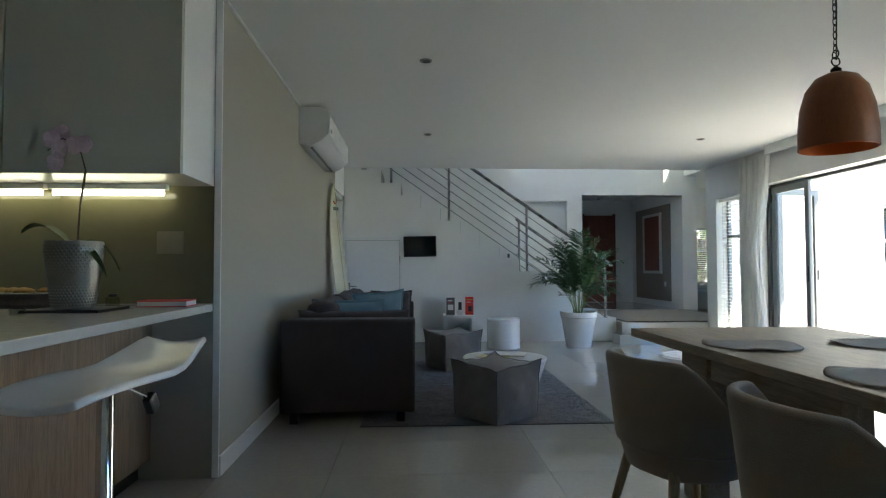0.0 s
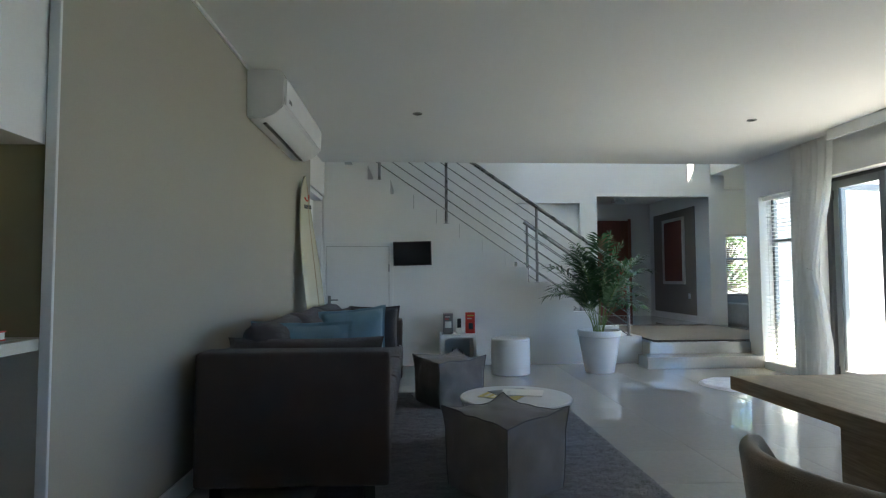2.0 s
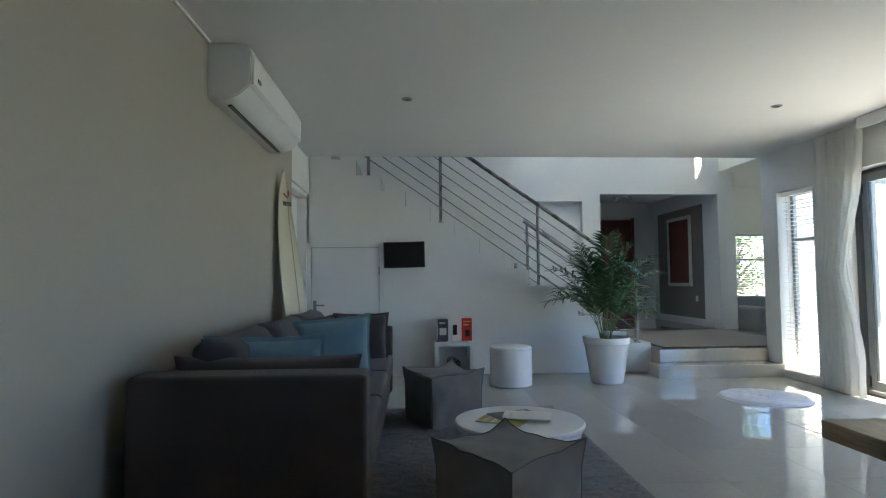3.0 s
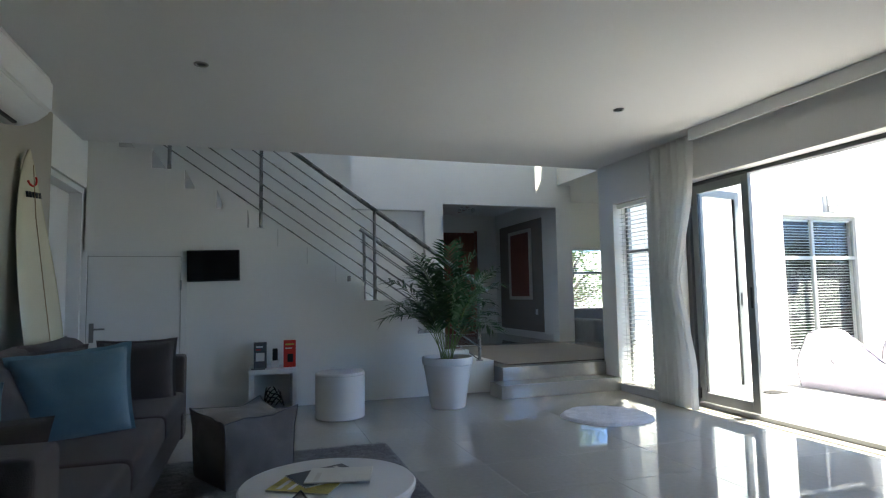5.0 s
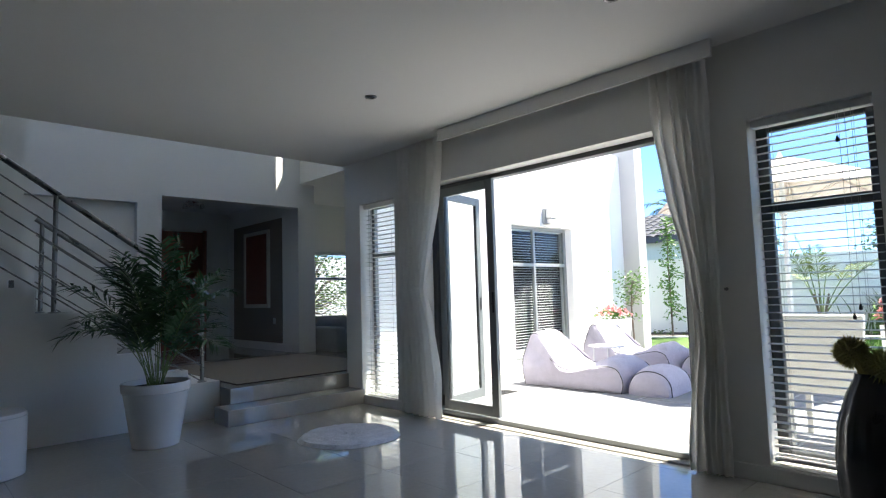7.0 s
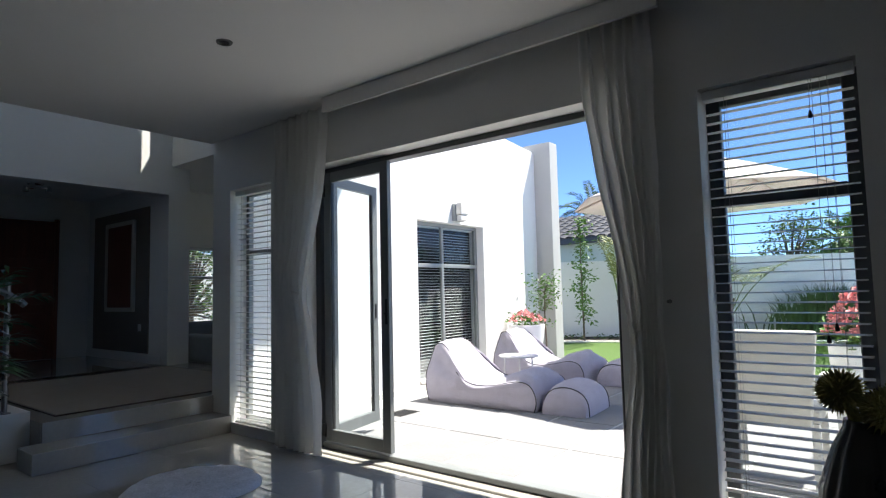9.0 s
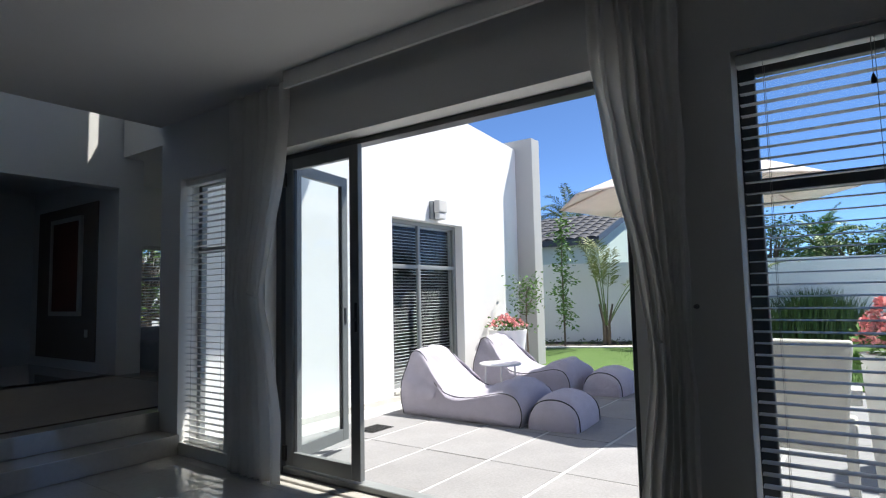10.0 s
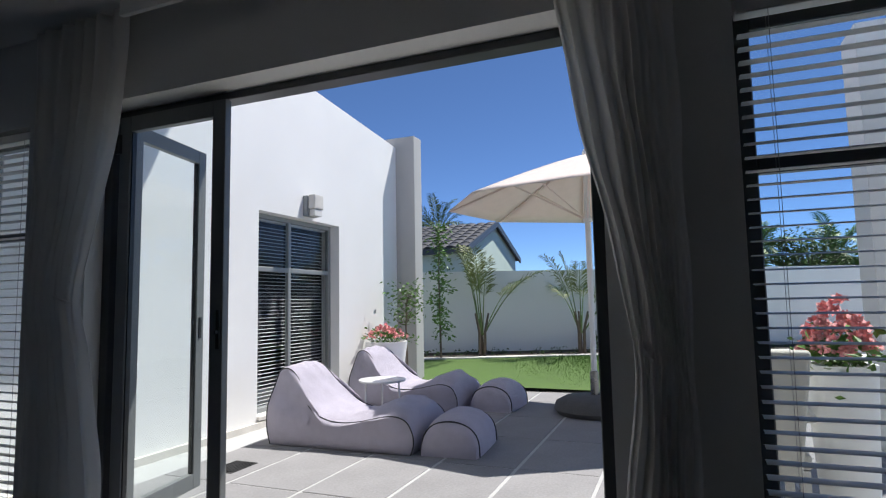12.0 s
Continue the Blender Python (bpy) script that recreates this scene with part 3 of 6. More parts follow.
def leaf(a, b, zb=0.06, zt=2.122):
    """A glazed door leaf between two points of the plan."""
    a, b = Vector((*a, 0)), Vector((*b, 0))
    w = (b - a).length
    m = Matrix.Translation(a) @ Matrix.Rotation(math.atan2(b.y - a.y, b.x - a.x), 4, "Z")
    body = new("door_leaf", mesh_of("door_leaf", boxed(0, 0.075, -0.02, 0.02, zb, zt, 0.006), M_leafframe))
    body.parent, body.matrix_basis = fold, m
    for q in ((w - 0.075, w, zb, zt), (0.075, w - 0.075, zb, zb + 0.09), (0.075, w - 0.075, zt - 0.08, zt)):
        bm = boxed(q[0], q[1], -0.0195, 0.0195, q[2], q[3], 0.005)
        part("leaf_rail", bm, M_leafframe, body)
    pane = part("pane", boxed(0.075, w - 0.075, -0.004, 0.004, zb + 0.09, zt - 0.08), M_glass, body, "clear door glass")
    pane.visible_shadow = False
    for q in ((0.075, 0.083, zb + 0.09, zt - 0.08), (w - 0.083, w - 0.075, zb + 0.09, zt - 0.08)):
        part("gasket", boxed(q[0], q[1], -0.012, 0.012, q[2], q[3]), M_black, body, "black rubber gasket")
    return body, w


body, w = leaf((5.30, 7.825), (5.30, 7.135))
bm = bmesh.new()
box(bm, w - 0.034, w - 0.012, -0.027, -0.02, 0.95, 1.13, 0.003)
box(bm, w - 0.030, w - 0.018, -0.040, -0.027, 1.02, 1.035, 0.003)
part("door_handle", bm, M_black, body, "black lever handle")
for hz in (0.14, 1.98):
    part("hinge", boxed(-0.028, 0.02, -0.036, -0.021, hz - 0.05, hz + 0.05, 0.004), M_black, body, "black hinge block")
outer_leaf, w = leaf((5.365, 7.852), (6.01, 7.985))
part("pull_plate", boxed(w - 0.055, w - 0.030, -0.026, -0.0205, 0.95, 1.08, 0.003), M_black, outer_leaf, "black latch plate")


def curtain(name, label, edge_free, edge_fixed, x, tie_z, pull, rest, power, seedling):
    """A floor-length curtain, gathered by a tie; edge_free is the side drawn back at the tie."""
    rnd = random.Random(seedling)
    c = thing(name, label, "curtain", "terrace curtains")
    bm = bmesh.new()
    nu, nv = 120, 46
    phases = [rnd.uniform(0, 6.28) for _ in range(4)]
    rows = []
    for j in range(nv + 1):
        v = j / nv
        z = 0.015 + (2.56 - 0.015) * v
        d = (z - tie_z)
        pinch = math.exp(-(d / (0.40 if d > 0 else 0.16)) ** 2)
        if d > 0:
            drawn = pull * (0.5 + 0.5 * math.cos(math.pi * min(1, d / (2.50 - tie_z)) ** power))
        else:
            drawn = rest + (pull - rest) * (0.5 + 0.5 * math.cos(math.pi * min(1, -d / 0.9)))
        free = edge_free + (edge_fixed - edge_free) * drawn
        row = []
        for i in range(nu + 1):
            u = i / nu
            uu = u + 0.03 * math.sin(9 * u + phases[2])
            y = free + (edge_fixed - free) * u
            amp = 0.026 * (1 - 0.45 * pinch) * (0.55 + 0.45 * math.sin(math.pi * min(1, u * 1.2 + 0.1)))
            fold_n = 6.5
            off = amp * math.sin(2 * math.pi * fold_n * uu + phases[0] + 0.5 * math.sin(3 * v + phases[1]))
            off += 0.005 * math.sin(2 * math.pi * 17 * uu + 2 * v + phases[3]) * (0.4 + pinch)
            off -= 0.03 * pinch
            row.append(bm.verts.new((x + off, y + 0.004 * math.sin(31 * v + 9 * u), z)))
        rows.append(row)
    for a, b in zip(rows, rows[1:]):
        for i in range(nu):
            bm.faces.new((a[i], a[i + 1], b[i + 1], b[i]))
    cloth = part("cloth", bm, M_curtain, c, smooth=80)
    sm = cloth.modifiers.new("thickness", "SOLIDIFY")
    sm.thickness = 0.002
    mid = edge_free + (edge_fixed - edge_free) * pull
    bm = bmesh.new()
    ring = []
    lo, hi = sorted((mid, mid + (edge_fixed - mid) * 0.45))
    for i in range(33):
        a = 2 * math.pi * i / 32
        ring.append((x - 0.03 + 0.020 * math.cos(a), (lo + hi) / 2 + ((hi - lo) / 2 - 0.025) * math.sin(a), tie_z + 0.02 * math.sin(a)))
    tube(bm, ring, 0.006, 6, caps=False)
    part("tie_back", bm, M_curtain, c, "white fabric tie-back", smooth=60)
    return c


curtain("curtain", "long white curtain tied back beside the folding doors", 7.56, 8.19, 5.085, 1.19, 0.35, 0.14, 0.8, 3)
curtain("curtain", "long white curtain tied back near the dark window", 5.56, 5.17, 5.085, 0.98, 0.56, 0.34, 0.75, 8)
solid("curtain_pelmet", boxed(5.02, 5.045, 5.12, 7.53, 2.49, 2.60, 0.004), M_trim, "white curtain pelmet board under the ceiling", "pelmet", "structure")
bm = bmesh.new()
lathe(bm, [(0.022, 0.0), (0.022, 0.006), (0.012, 0.012), (0.012, 0.03), (0.018, 0.034), (0.018, 0.042), (0.004, 0.046)], 16, pose(5.17, 5.175, 1.10, 0, -90, 0) @ Matrix.Diagonal((0.45, 0.45, 0.6, 1)))
solid("curtain_hook", bm, M_steel, "small dark tie-back knob on the wall", "hook", smooth=40)

# door under the stair and its handle
d = tagged(thing("door_1", "low white flush door under the staircase", "door"), kind="structure")
fy = STAIR_Y
part("door_frame", boxed(-0.335, -0.285, fy - 0.022, fy, 0, 1.585, 0.004), M_trim, d)
part("door_frame", boxed(0.53, 0.58, fy - 0.022, fy, 0, 1.585, 0.004), M_trim, d)
part("door_frame", boxed(-0.285, 0.53, fy - 0.022, fy, 1.535, 1.585, 0.004), M_trim, d)
# backing coloured grey to give the gap its shadow line
part("shadow_gap", boxed(-0.286, 0.531, fy - 0.003, fy, 0.0, 1.536), M_riser, d, "grey backing painted as shade in the gap round the leaf")
part("door_leaf", boxed(-0.278, 0.523, fy - 0.012, fy, 0.006, 1.528, 0.003), M_trim, d)
bm = bmesh.new()
box(bm, -0.255, -0.215, fy - 0.020, fy - 0.012, 0.72, 0.90, 0.003)
tube(bm, [(-0.235, fy - 0.02, 0.845), (-0.235, fy - 0.06, 0.845), (-0.22, fy - 0.065, 0.845), (-0.115, fy - 0.065, 0.845)], 0.009, 10)
part("door_handle", bm, M_steel, d, "brushed steel lever handle", smooth=40)
for hz in (0.25, 1.25):
    bm = bmesh.new()
    tube(bm, [(0.528, fy - 0.024, hz - 0.05), (0.528, fy - 0.024, hz + 0.05)], 0.008, 8)
    part("hinge", bm, M_steel, d)
# passage door in the left wall
d = tagged(thing("door_2", "white passage door standing in its frame", "door"), kind="structure")
part("door_frame", boxed(LX - 0.23, LX - 0.02, 8.452, 8.50, 0, 2.175, 0.004), M_trim, d)
part("door_frame", boxed(LX - 0.23, LX - 0.02, 9.40, 9.455, 0, 2.175, 0.004), M_trim, d)
part("door_frame", boxed(LX - 0.23, LX - 0.02, 8.50, 9.40, 2.12, 2.175, 0.004), M_trim, d)
leafob = part("door_leaf", boxed(LX - 0.17, LX - 0.13, 8.505, 9.395, 0.006, 2.115, 0.003), M_trim, d)
for hz in (0.3, 1.8):
    bm = bmesh.new()
    tube(bm, [(LX - 0.118, 8.51, hz - 0.05), (LX - 0.118, 8.51, hz + 0.05)], 0.009, 8)
    part("hinge", bm, M_steel, leafob)
# skirting
solid("baseboard_left", boxed(LX, LX + 0.014, 3.9, 8.45, 0, 0.11, 0.004), M_trim, "white baseboard along the greige wall", "baseboard", "structure")
solid("baseboard_right", boxed(RX - 0.014, RX, 4.0, 5.41, 0, 0.09, 0.004), M_trim, "white baseboard under the dark window", "baseboard", "structure")
solid("baseboard_right_end", boxed(RX - 0.014, RX, 7.91, 8.92, 0, 0.09, 0.004), M_trim, "white baseboard below the tall window", "baseboard", "structure")
solid("baseboard_entry", boxed(6.046, 6.06, 12.1, 14.5, PLAT, PLAT + 0.11, 0.004), M_trim, "white baseboard in the entrance", "baseboard", "structure")
solid("trim_cornice", boxed(LX, LX + 0.018, 3.9, 6.0, CEIL - 0.018, CEIL, 0.004), M_trim, "thin shadow-line trim at the ceiling", "trim", "structure")
solid("trim_corner", boxed(LX - 0.03, LX + 0.006, 3.886, 3.8995, 0, CEIL, 0.003), M_trim, "white corner trim at the wall's end", "trim", "structure")

# ---- stair railing ----
rail = thing("stair_railing", "brushed steel stair railing with slim parallel bars", "railing")


def flight_rail(x_hi, x_lo, y, posts, z_of, bars, top):
    for px in posts:
        zb = z_of(px)
        bm = bmesh.new()
        tube(bm, [(px, y, zb), (px, y, zb + top)], 0.019, 12)
        post = part("post", bm, M_steel, rail, smooth=40)
        bm = bmesh.new()
        lathe(bm, [(0.042, 0.0), (0.042, 0.006), (0.022, 0.012)], 16, pose(px, y, zb))
        part("base_flange", bm, M_steel, post, smooth=40)
    bm = bmesh.new()
    line = lambda xx: 1.053 + 0.688 * (2.487 - xx)
    tube(bm, [(x_hi, y, line(x_hi) + top), (x_lo, y, line(x_lo) + top), (x_lo + 0.03, y, line(x_lo) + top - 0.03)], 0.024, 14)
    part("handrail", bm, M_steel, rail, "polished steel handrail", smooth=40)
    for k in range(bars):
        off = 0.125 + 0.145 * k
        bm = bmesh.new()
        tube(bm, [(x_hi, y - 0.026, line(x_hi) + off), (x_lo - 0.06, y - 0.026, line(x_lo - 0.06) + off)], 0.0065, 8)
        part("bar", bm, M_steel, rail, smooth=60)


def tread_z(x):
    k = int((X0 - x) / TREAD)
    return PLAT + 0.06 * (k == 0) + RISER * k


flight_rail(-0.25, 3.77, STAIR_Y + 0.06, (3.69, 2.475, 1.275, 0.395), tread_z, 6, 1.0)
flight_rail(2.45, 3.60, 10.32, (2.50, 3.45), tread_z, 6, 0.86)
bm = bmesh.new()
box(bm, -0.018, 0.018, -0.012, 0, -0.03, 0.03, 0.004, m=pose(2.18, STAIR_Y, 1.30))
solid("wall_hook", bm, M_steel, "small steel fitting on the stair wall", "fitting")

# ---- kitchen ----
pen = thing("kitchen_peninsula", "oak-fronted breakfast bar with pale stone worktop", "kitchen counter")
part("base_cabinet", boxed(-1.35, -0.66, 0.9, 3.895, 0.10, 0.88, 0.003), M_oakv, pen, "vertical-grain oak panel")
part("plinth", boxed(-1.30, -0.72, 0.95, 3.89, 0.0, 0.10), M_black, pen, "recessed dark plinth")
solid("worktop", boxed(-1.42, -0.345, 0.85, 3.896, 0.882, 0.92, 0.004), M_quartz, "pale quartz worktop with overhang", "worktop")
solid("splashback", boxed(-3.3, -0.345, 3.893, 3.9, 0.925, 1.60), M_splash, "olive back-painted glass splashback", "splashback", "structure")
solid("wall_below_bar", boxed(-0.655, LX - 0.03, 3.886, 3.9, 0.0, 0.88), M_greige, "greige wall below the bar", "wall", "structure")
for x0, x1 in ((-1.145, -0.345), (-1.95, -1.15)):
    cab = thing("wall_cabinet", "taupe gloss kitchen wall cabinet", "cabinet", "kitchen wall cabinets")
    part("carcass", boxed(x0, x1, 3.47, 3.895, 1.555, 2.595, 0.002), M_gloss_white, cab, "white end panel")
    part("cabinet_door", boxed(x0 + 0.002, x1 - 0.002, 3.445, 3.468, 1.55, 2.594, 0.002), M_cab, cab, "taupe gloss door")
for x0, x1 in ((-1.14, -0.58), (-1.95, -1.20)):
    tl = thing("tube_light", "lit slim tube light under the wall cabinets", "light", "under-cabinet lights")
    part("housing", boxed(x0 - 0.02, x1 + 0.02, 3.80, 3.845, 1.525, 1.553, 0.003), M_gloss_white, tl)
    bm = bmesh.new()
    tube(bm, [(x0, 3.822, 1.508), (x1, 3.822, 1.508)], 0.015, 12)
    part("tube", bm, M_tube, tl, "glowing tube", smooth=40)
sock = thing("wall_socket", "square double wall socket on the splashback", "socket")
part("plate", boxed(-0.64, -0.50, 3.883, 3.892, 1.19, 1.31, 0.003), M_plate, sock)
for zz in (1.225, 1.275):
    part("switch", boxed(-0.60, -0.575, 3.879, 3.883, zz - 0.01, zz + 0.01, 0.002), M_plate, sock)


def orchid(at):
    o = thing("orchid_plant", "pink orchid in a hammered silver pot", "plant", at=at)
    bm = bmesh.new()
    lathe(bm, [(0.070, 0.0), (0.080, 0.006), (0.098, 0.11), (0.107, 0.20), (0.110, 0.255), (0.107, 0.262), (0.103, 0.25), (0.095, 0.22)], 40)
    pot = part("pot", bm, M_hammered, o, "hammered silver pot", smooth=40)
    bm = bmesh.new()
    for i in range(42):
        for j in range(21):
            a = 2 * math.pi * (i + 0.5 * (j % 2)) / 42
            z = 0.016 + j * 0.0114
            r = 0.081 + 0.027 * min(1, z / 0.22) - 0.0005
            lathe(bm, [(0.0062, 0.0), (0.004, 0.0028), (0.001, 0.0036)], 5, pose(r * math.cos(a), r * math.sin(a), z, 0, 90, math.degrees(a)))
    part("dimple_pattern", bm, M_hammered, pot, "raised dimple pattern", smooth=60)
    bm = bmesh.new()
    tube(bm, [(0.01, 0, 0.24), (0.02, 0.0, 0.40), (0.035, 0.01, 0.54), (0.01, 0, 0.64), (-0.06, 0, 0.67), (-0.12, 0, 0.62)], 0.004, 6, 0.002)
    tube(bm, [(0.0, 0.01, 0.24), (0.012, 0.012, 0.42), (0.03, 0.01, 0.54)], 0.0025, 5)
    part("stem", bm, M_bark, o, "thin dark stem", smooth=60)
    rnd = random.Random(4)
    for cx, cy, cz in ((0.0, -0.01, 0.64), (-0.055, -0.02, 0.62), (0.035, 0.0, 0.645), (-0.10, 0.0, 0.665), (-0.07, -0.02, 0.57), (-0.07, 0.02, 0.69)):
        bm = bmesh.new()
        for k in range(5):
            a = 2 * math.pi * k / 5 + rnd.uniform(-0.2, 0.2)
            rad = 0.038
            pts = [(0, 0.006), (0.5, 0.020), (0.8, 0.018), (1.0, 0.004)]
            top, bot = [], []
            for s, wd in pts:
                top.append(bm.verts.new((cx + rad * s * math.cos(a) - wd * math.sin(a), cy - 0.012 * s * s, cz + rad * s * math.sin(a) + wd * math.cos(a))))
                bot.append(bm.verts.new((cx + rad * s * math.cos(a) + wd * math.sin(a), cy - 0.012 * s * s, cz + rad * s * math.sin(a) - wd * math.cos(a))))
            for i in range(3):
                bm.faces.new((top[i], top[i + 1], bot[i + 1], bot[i]))
        part("flower", bm, M_orchid, o, "pale pink orchid flower", smooth=80)
    for ang, ln, up, wd in ((185, 0.19, 0.07, 0.050), (20, 0.15, 0.02, 0.022), (330, 0.20, -0.02, 0.018)):
        bm = bmesh.new()
        a = math.radians(ang)
        rows = []
        for i in range(9):
            s = i / 8
            r = 0.02 + ln * s
            z = 0.25 + up * math.sin(math.pi * min(s * 0.8, 1)) - 0.12 * s ** 2.5 * (ang != 185)
            ww = wd * math.sin(math.pi * (0.12 + 0.85 * s)) 
            rows.append([bm.verts.new((r * math.cos(a) - q * ww * math.sin(a), r * math.sin(a) + q * ww * math.cos(a), z + 0.01 * abs(q))) for q in (-1, 0, 1)])
        for p, q in zip(rows, rows[1:]):
            for k in range(2):
                bm.faces.new((p[k], p[k + 1], q[k + 1], q[k]))
        part("leaf", bm, M_darkleaf, o, "thick dark green leaf", smooth=80)
    return o


orchid_plant = orchid((-0.80, 3.42, 0.934))
orchid_plant.scale = (1.06, 1.06, 1.15)
solid("place_mat", boxed(-0.95, -0.62, 3.28, 3.56, 0.9205, 0.934, 0.003), M_black, "dark slate mat under the orchid pot", "mat")
bm = bmesh.new()
lathe(bm, [(0.02, 0.0), (0.028, 0.004), (0.03, 0.03), (0.027, 0.032), (0.024, 0.008)], 20, pose(-0.86, 3.14, 0.921))
solid("tea_light_holder", bm, glass_mat("thick_glass", (0.85, 0.87, 0.86)), "small clear glass tea-light holder", "candle holder", smooth=40)
jar = thing("glass_jar", "small glass jar with black lid", "jar", at=(-0.78, 3.72, 0.921))
bm = bmesh.new()
lathe(bm, [(0.028, 0.0), (0.032, 0.004), (0.032, 0.042), (0.024, 0.05)], 24)
part("jar_body", bm, glass_mat("jar_glass", (0.8, 0.83, 0.8)), jar, smooth=40)
bm = bmesh.new()
lathe(bm, [(0.022, 0.05), (0.022, 0.062), (0.018, 0.064)], 20)
part("lid", bm, M_black, jar, smooth=40)
bk = thing("cookbook", "red hardback book lying on the worktop", "book", at=(-0.52, 3.74, 0.921), turn=4)
part("cover", boxed(-0.12, 0.12, -0.085, 0.085, 0.0, 0.004, 0.001), M_red, bk)
part("pages", boxed(-0.115, 0.117, -0.08, 0.082, 0.004, 0.026, 0.001), M_paper, bk, "white page block")
part("cover", boxed(-0.12, 0.12, -0.085, 0.085, 0.026, 0.03, 0.001), M_red, bk)
bk = thing("folder", "thin dark folder under the red book", "folder")
part("sheet", boxed(-0.70, -0.37, 3.62, 3.84, 0.9202, 0.9208), M_black, bk)
bowl = thing("bread_tray", "grey tray with bread rolls", "tray", at=(-1.13, 3.66, 0.921))
part("tray", boxed(-0.22, 0.17, -0.12, 0.12, 0.0, 0.075, 0.02), M_card_grey, bowl)
rnd = random.Random(5)
for i in range(7):
    bm = bmesh.new()
    bmesh.ops.create_icosphere(bm, subdivisions=2, radius=0.04, matrix=pose(-0.16 + 0.05 * i, rnd.uniform(-0.05, 0.05), 0.078, 0, 0, rnd.uniform(0, 90)) @ Matrix.Diagonal((1.2, 0.9, 0.55, 1)))
    part("bread_roll", bm, M_bread, bowl, "crusty bread roll", smooth=80)

# bar stool
bs = thing("bar_stool", "white moulded bar stool on a chrome gas-lift pole", "bar stool", at=(-0.17, 2.48, 0.0), turn=-6)
bm = bmesh.new()
prof = [(-0.31, 0.775), (-0.26, 0.783), (-0.17, 0.790), (-0.05, 0.790), (0.10, 0.783), (0.17, 0.787), (0.24, 0.805), (0.36, 0.842), (0.40, 0.850)]
rows = []
for y, z in prof:
    wd = 0.138 * (0.55 + 0.45 * math.sin(math.pi * min(1, max(0.0, (y + 0.45) / 0.90)))) + 0.02
    rows.append([bm.verts.new((wd * (i / 5 - 1), y, z + 0.018 * abs(i / 5 - 1) ** 2)) for i in range(11)])
for a, b in zip(rows, rows[1:]):
    for i in range(10):
        bm.faces.new((a[i], a[i + 1], b[i + 1], b[i]))
seat = part("seat", bm, M_gloss_white, bs, "white moulded seat with upturned back", smooth=60)
so = seat.modifiers.new("thickness", "SOLIDIFY")
so.thickness = 0.022
bv = seat.modifiers.new("edge", "BEVEL")
bv.width, bv.segments = 0.006, 2
bm = bmesh.new()
lathe(bm, [(0.028, 0.02), (0.028, 0.40), (0.024, 0.405), (0.024, 0.755), (0.06, 0.767), (0.06, 0.775)], 24)
part("pole", bm, M_chrome, bs, "chrome gas-lift pole", smooth=40)
bm = bmesh.new()
lathe(bm, [(0.21, 0.0), (0.21, 0.012), (0.17, 0.026), (0.05, 0.045), (0.03, 0.07)], 40)
part("base", bm, M_chrome, bs, "round chrome base", smooth=40)
bm = bmesh.new()
ring = [(0.0, 0.03, 0.30)] + [(0.17 * math.sin(a), -0.12 - 0.14 * math.cos(a) * -1 - 0.14, 0.30) for a in [math.radians(-150 + 15 * i) for i in range(21)]] + [(0.0, 0.03, 0.30)]
tube(bm, ring, 0.011, 8)
part("foot_ring", bm, M_chrome, bs, "chrome foot ring", smooth=60)
bm = bmesh.new()
tube(bm, [(0.02, 0.05, 0.755), (0.05, 0.13, 0.705)], 0.005, 6)
part("lever", bm, M_chrome, bs)
bm = bmesh.new()
box(bm, -0.014, 0.014, -0.022, 0.022, -0.03, 0.03, 0.008, m=pose(0.055, 0.145, 0.685, 30, 0, 0))
part("lever_grip", bm, M_black, bs, "black plastic grip")

# ---- dining ----
table = thing("dining_table", "washed oak dining table with block legs", "table")
part("tabletop", boxed(1.93, 2.98, 1.35, 3.87, 0.735, 0.78, 0.004), M_oak, table)
for y in (3.42, 1.62):
    part("leg_panel", boxed(2.06, 2.16, y - 0.12, y + 0.12, 0.0, 0.734, 0.004), M_oak, table)
    part("leg_panel", boxed(2.75, 2.85, y - 0.12, y + 0.12, 0.0, 0.734, 0.004), M_oak, table)
part("apron", boxed(2.08, 2.14, 2.50, 3.299, 0.60, 0.733, 0.003), M_oak, table)
part("apron", boxed(2.77, 2.83, 2.50, 3.299, 0.60, 0.733, 0.003), M_oak, table)


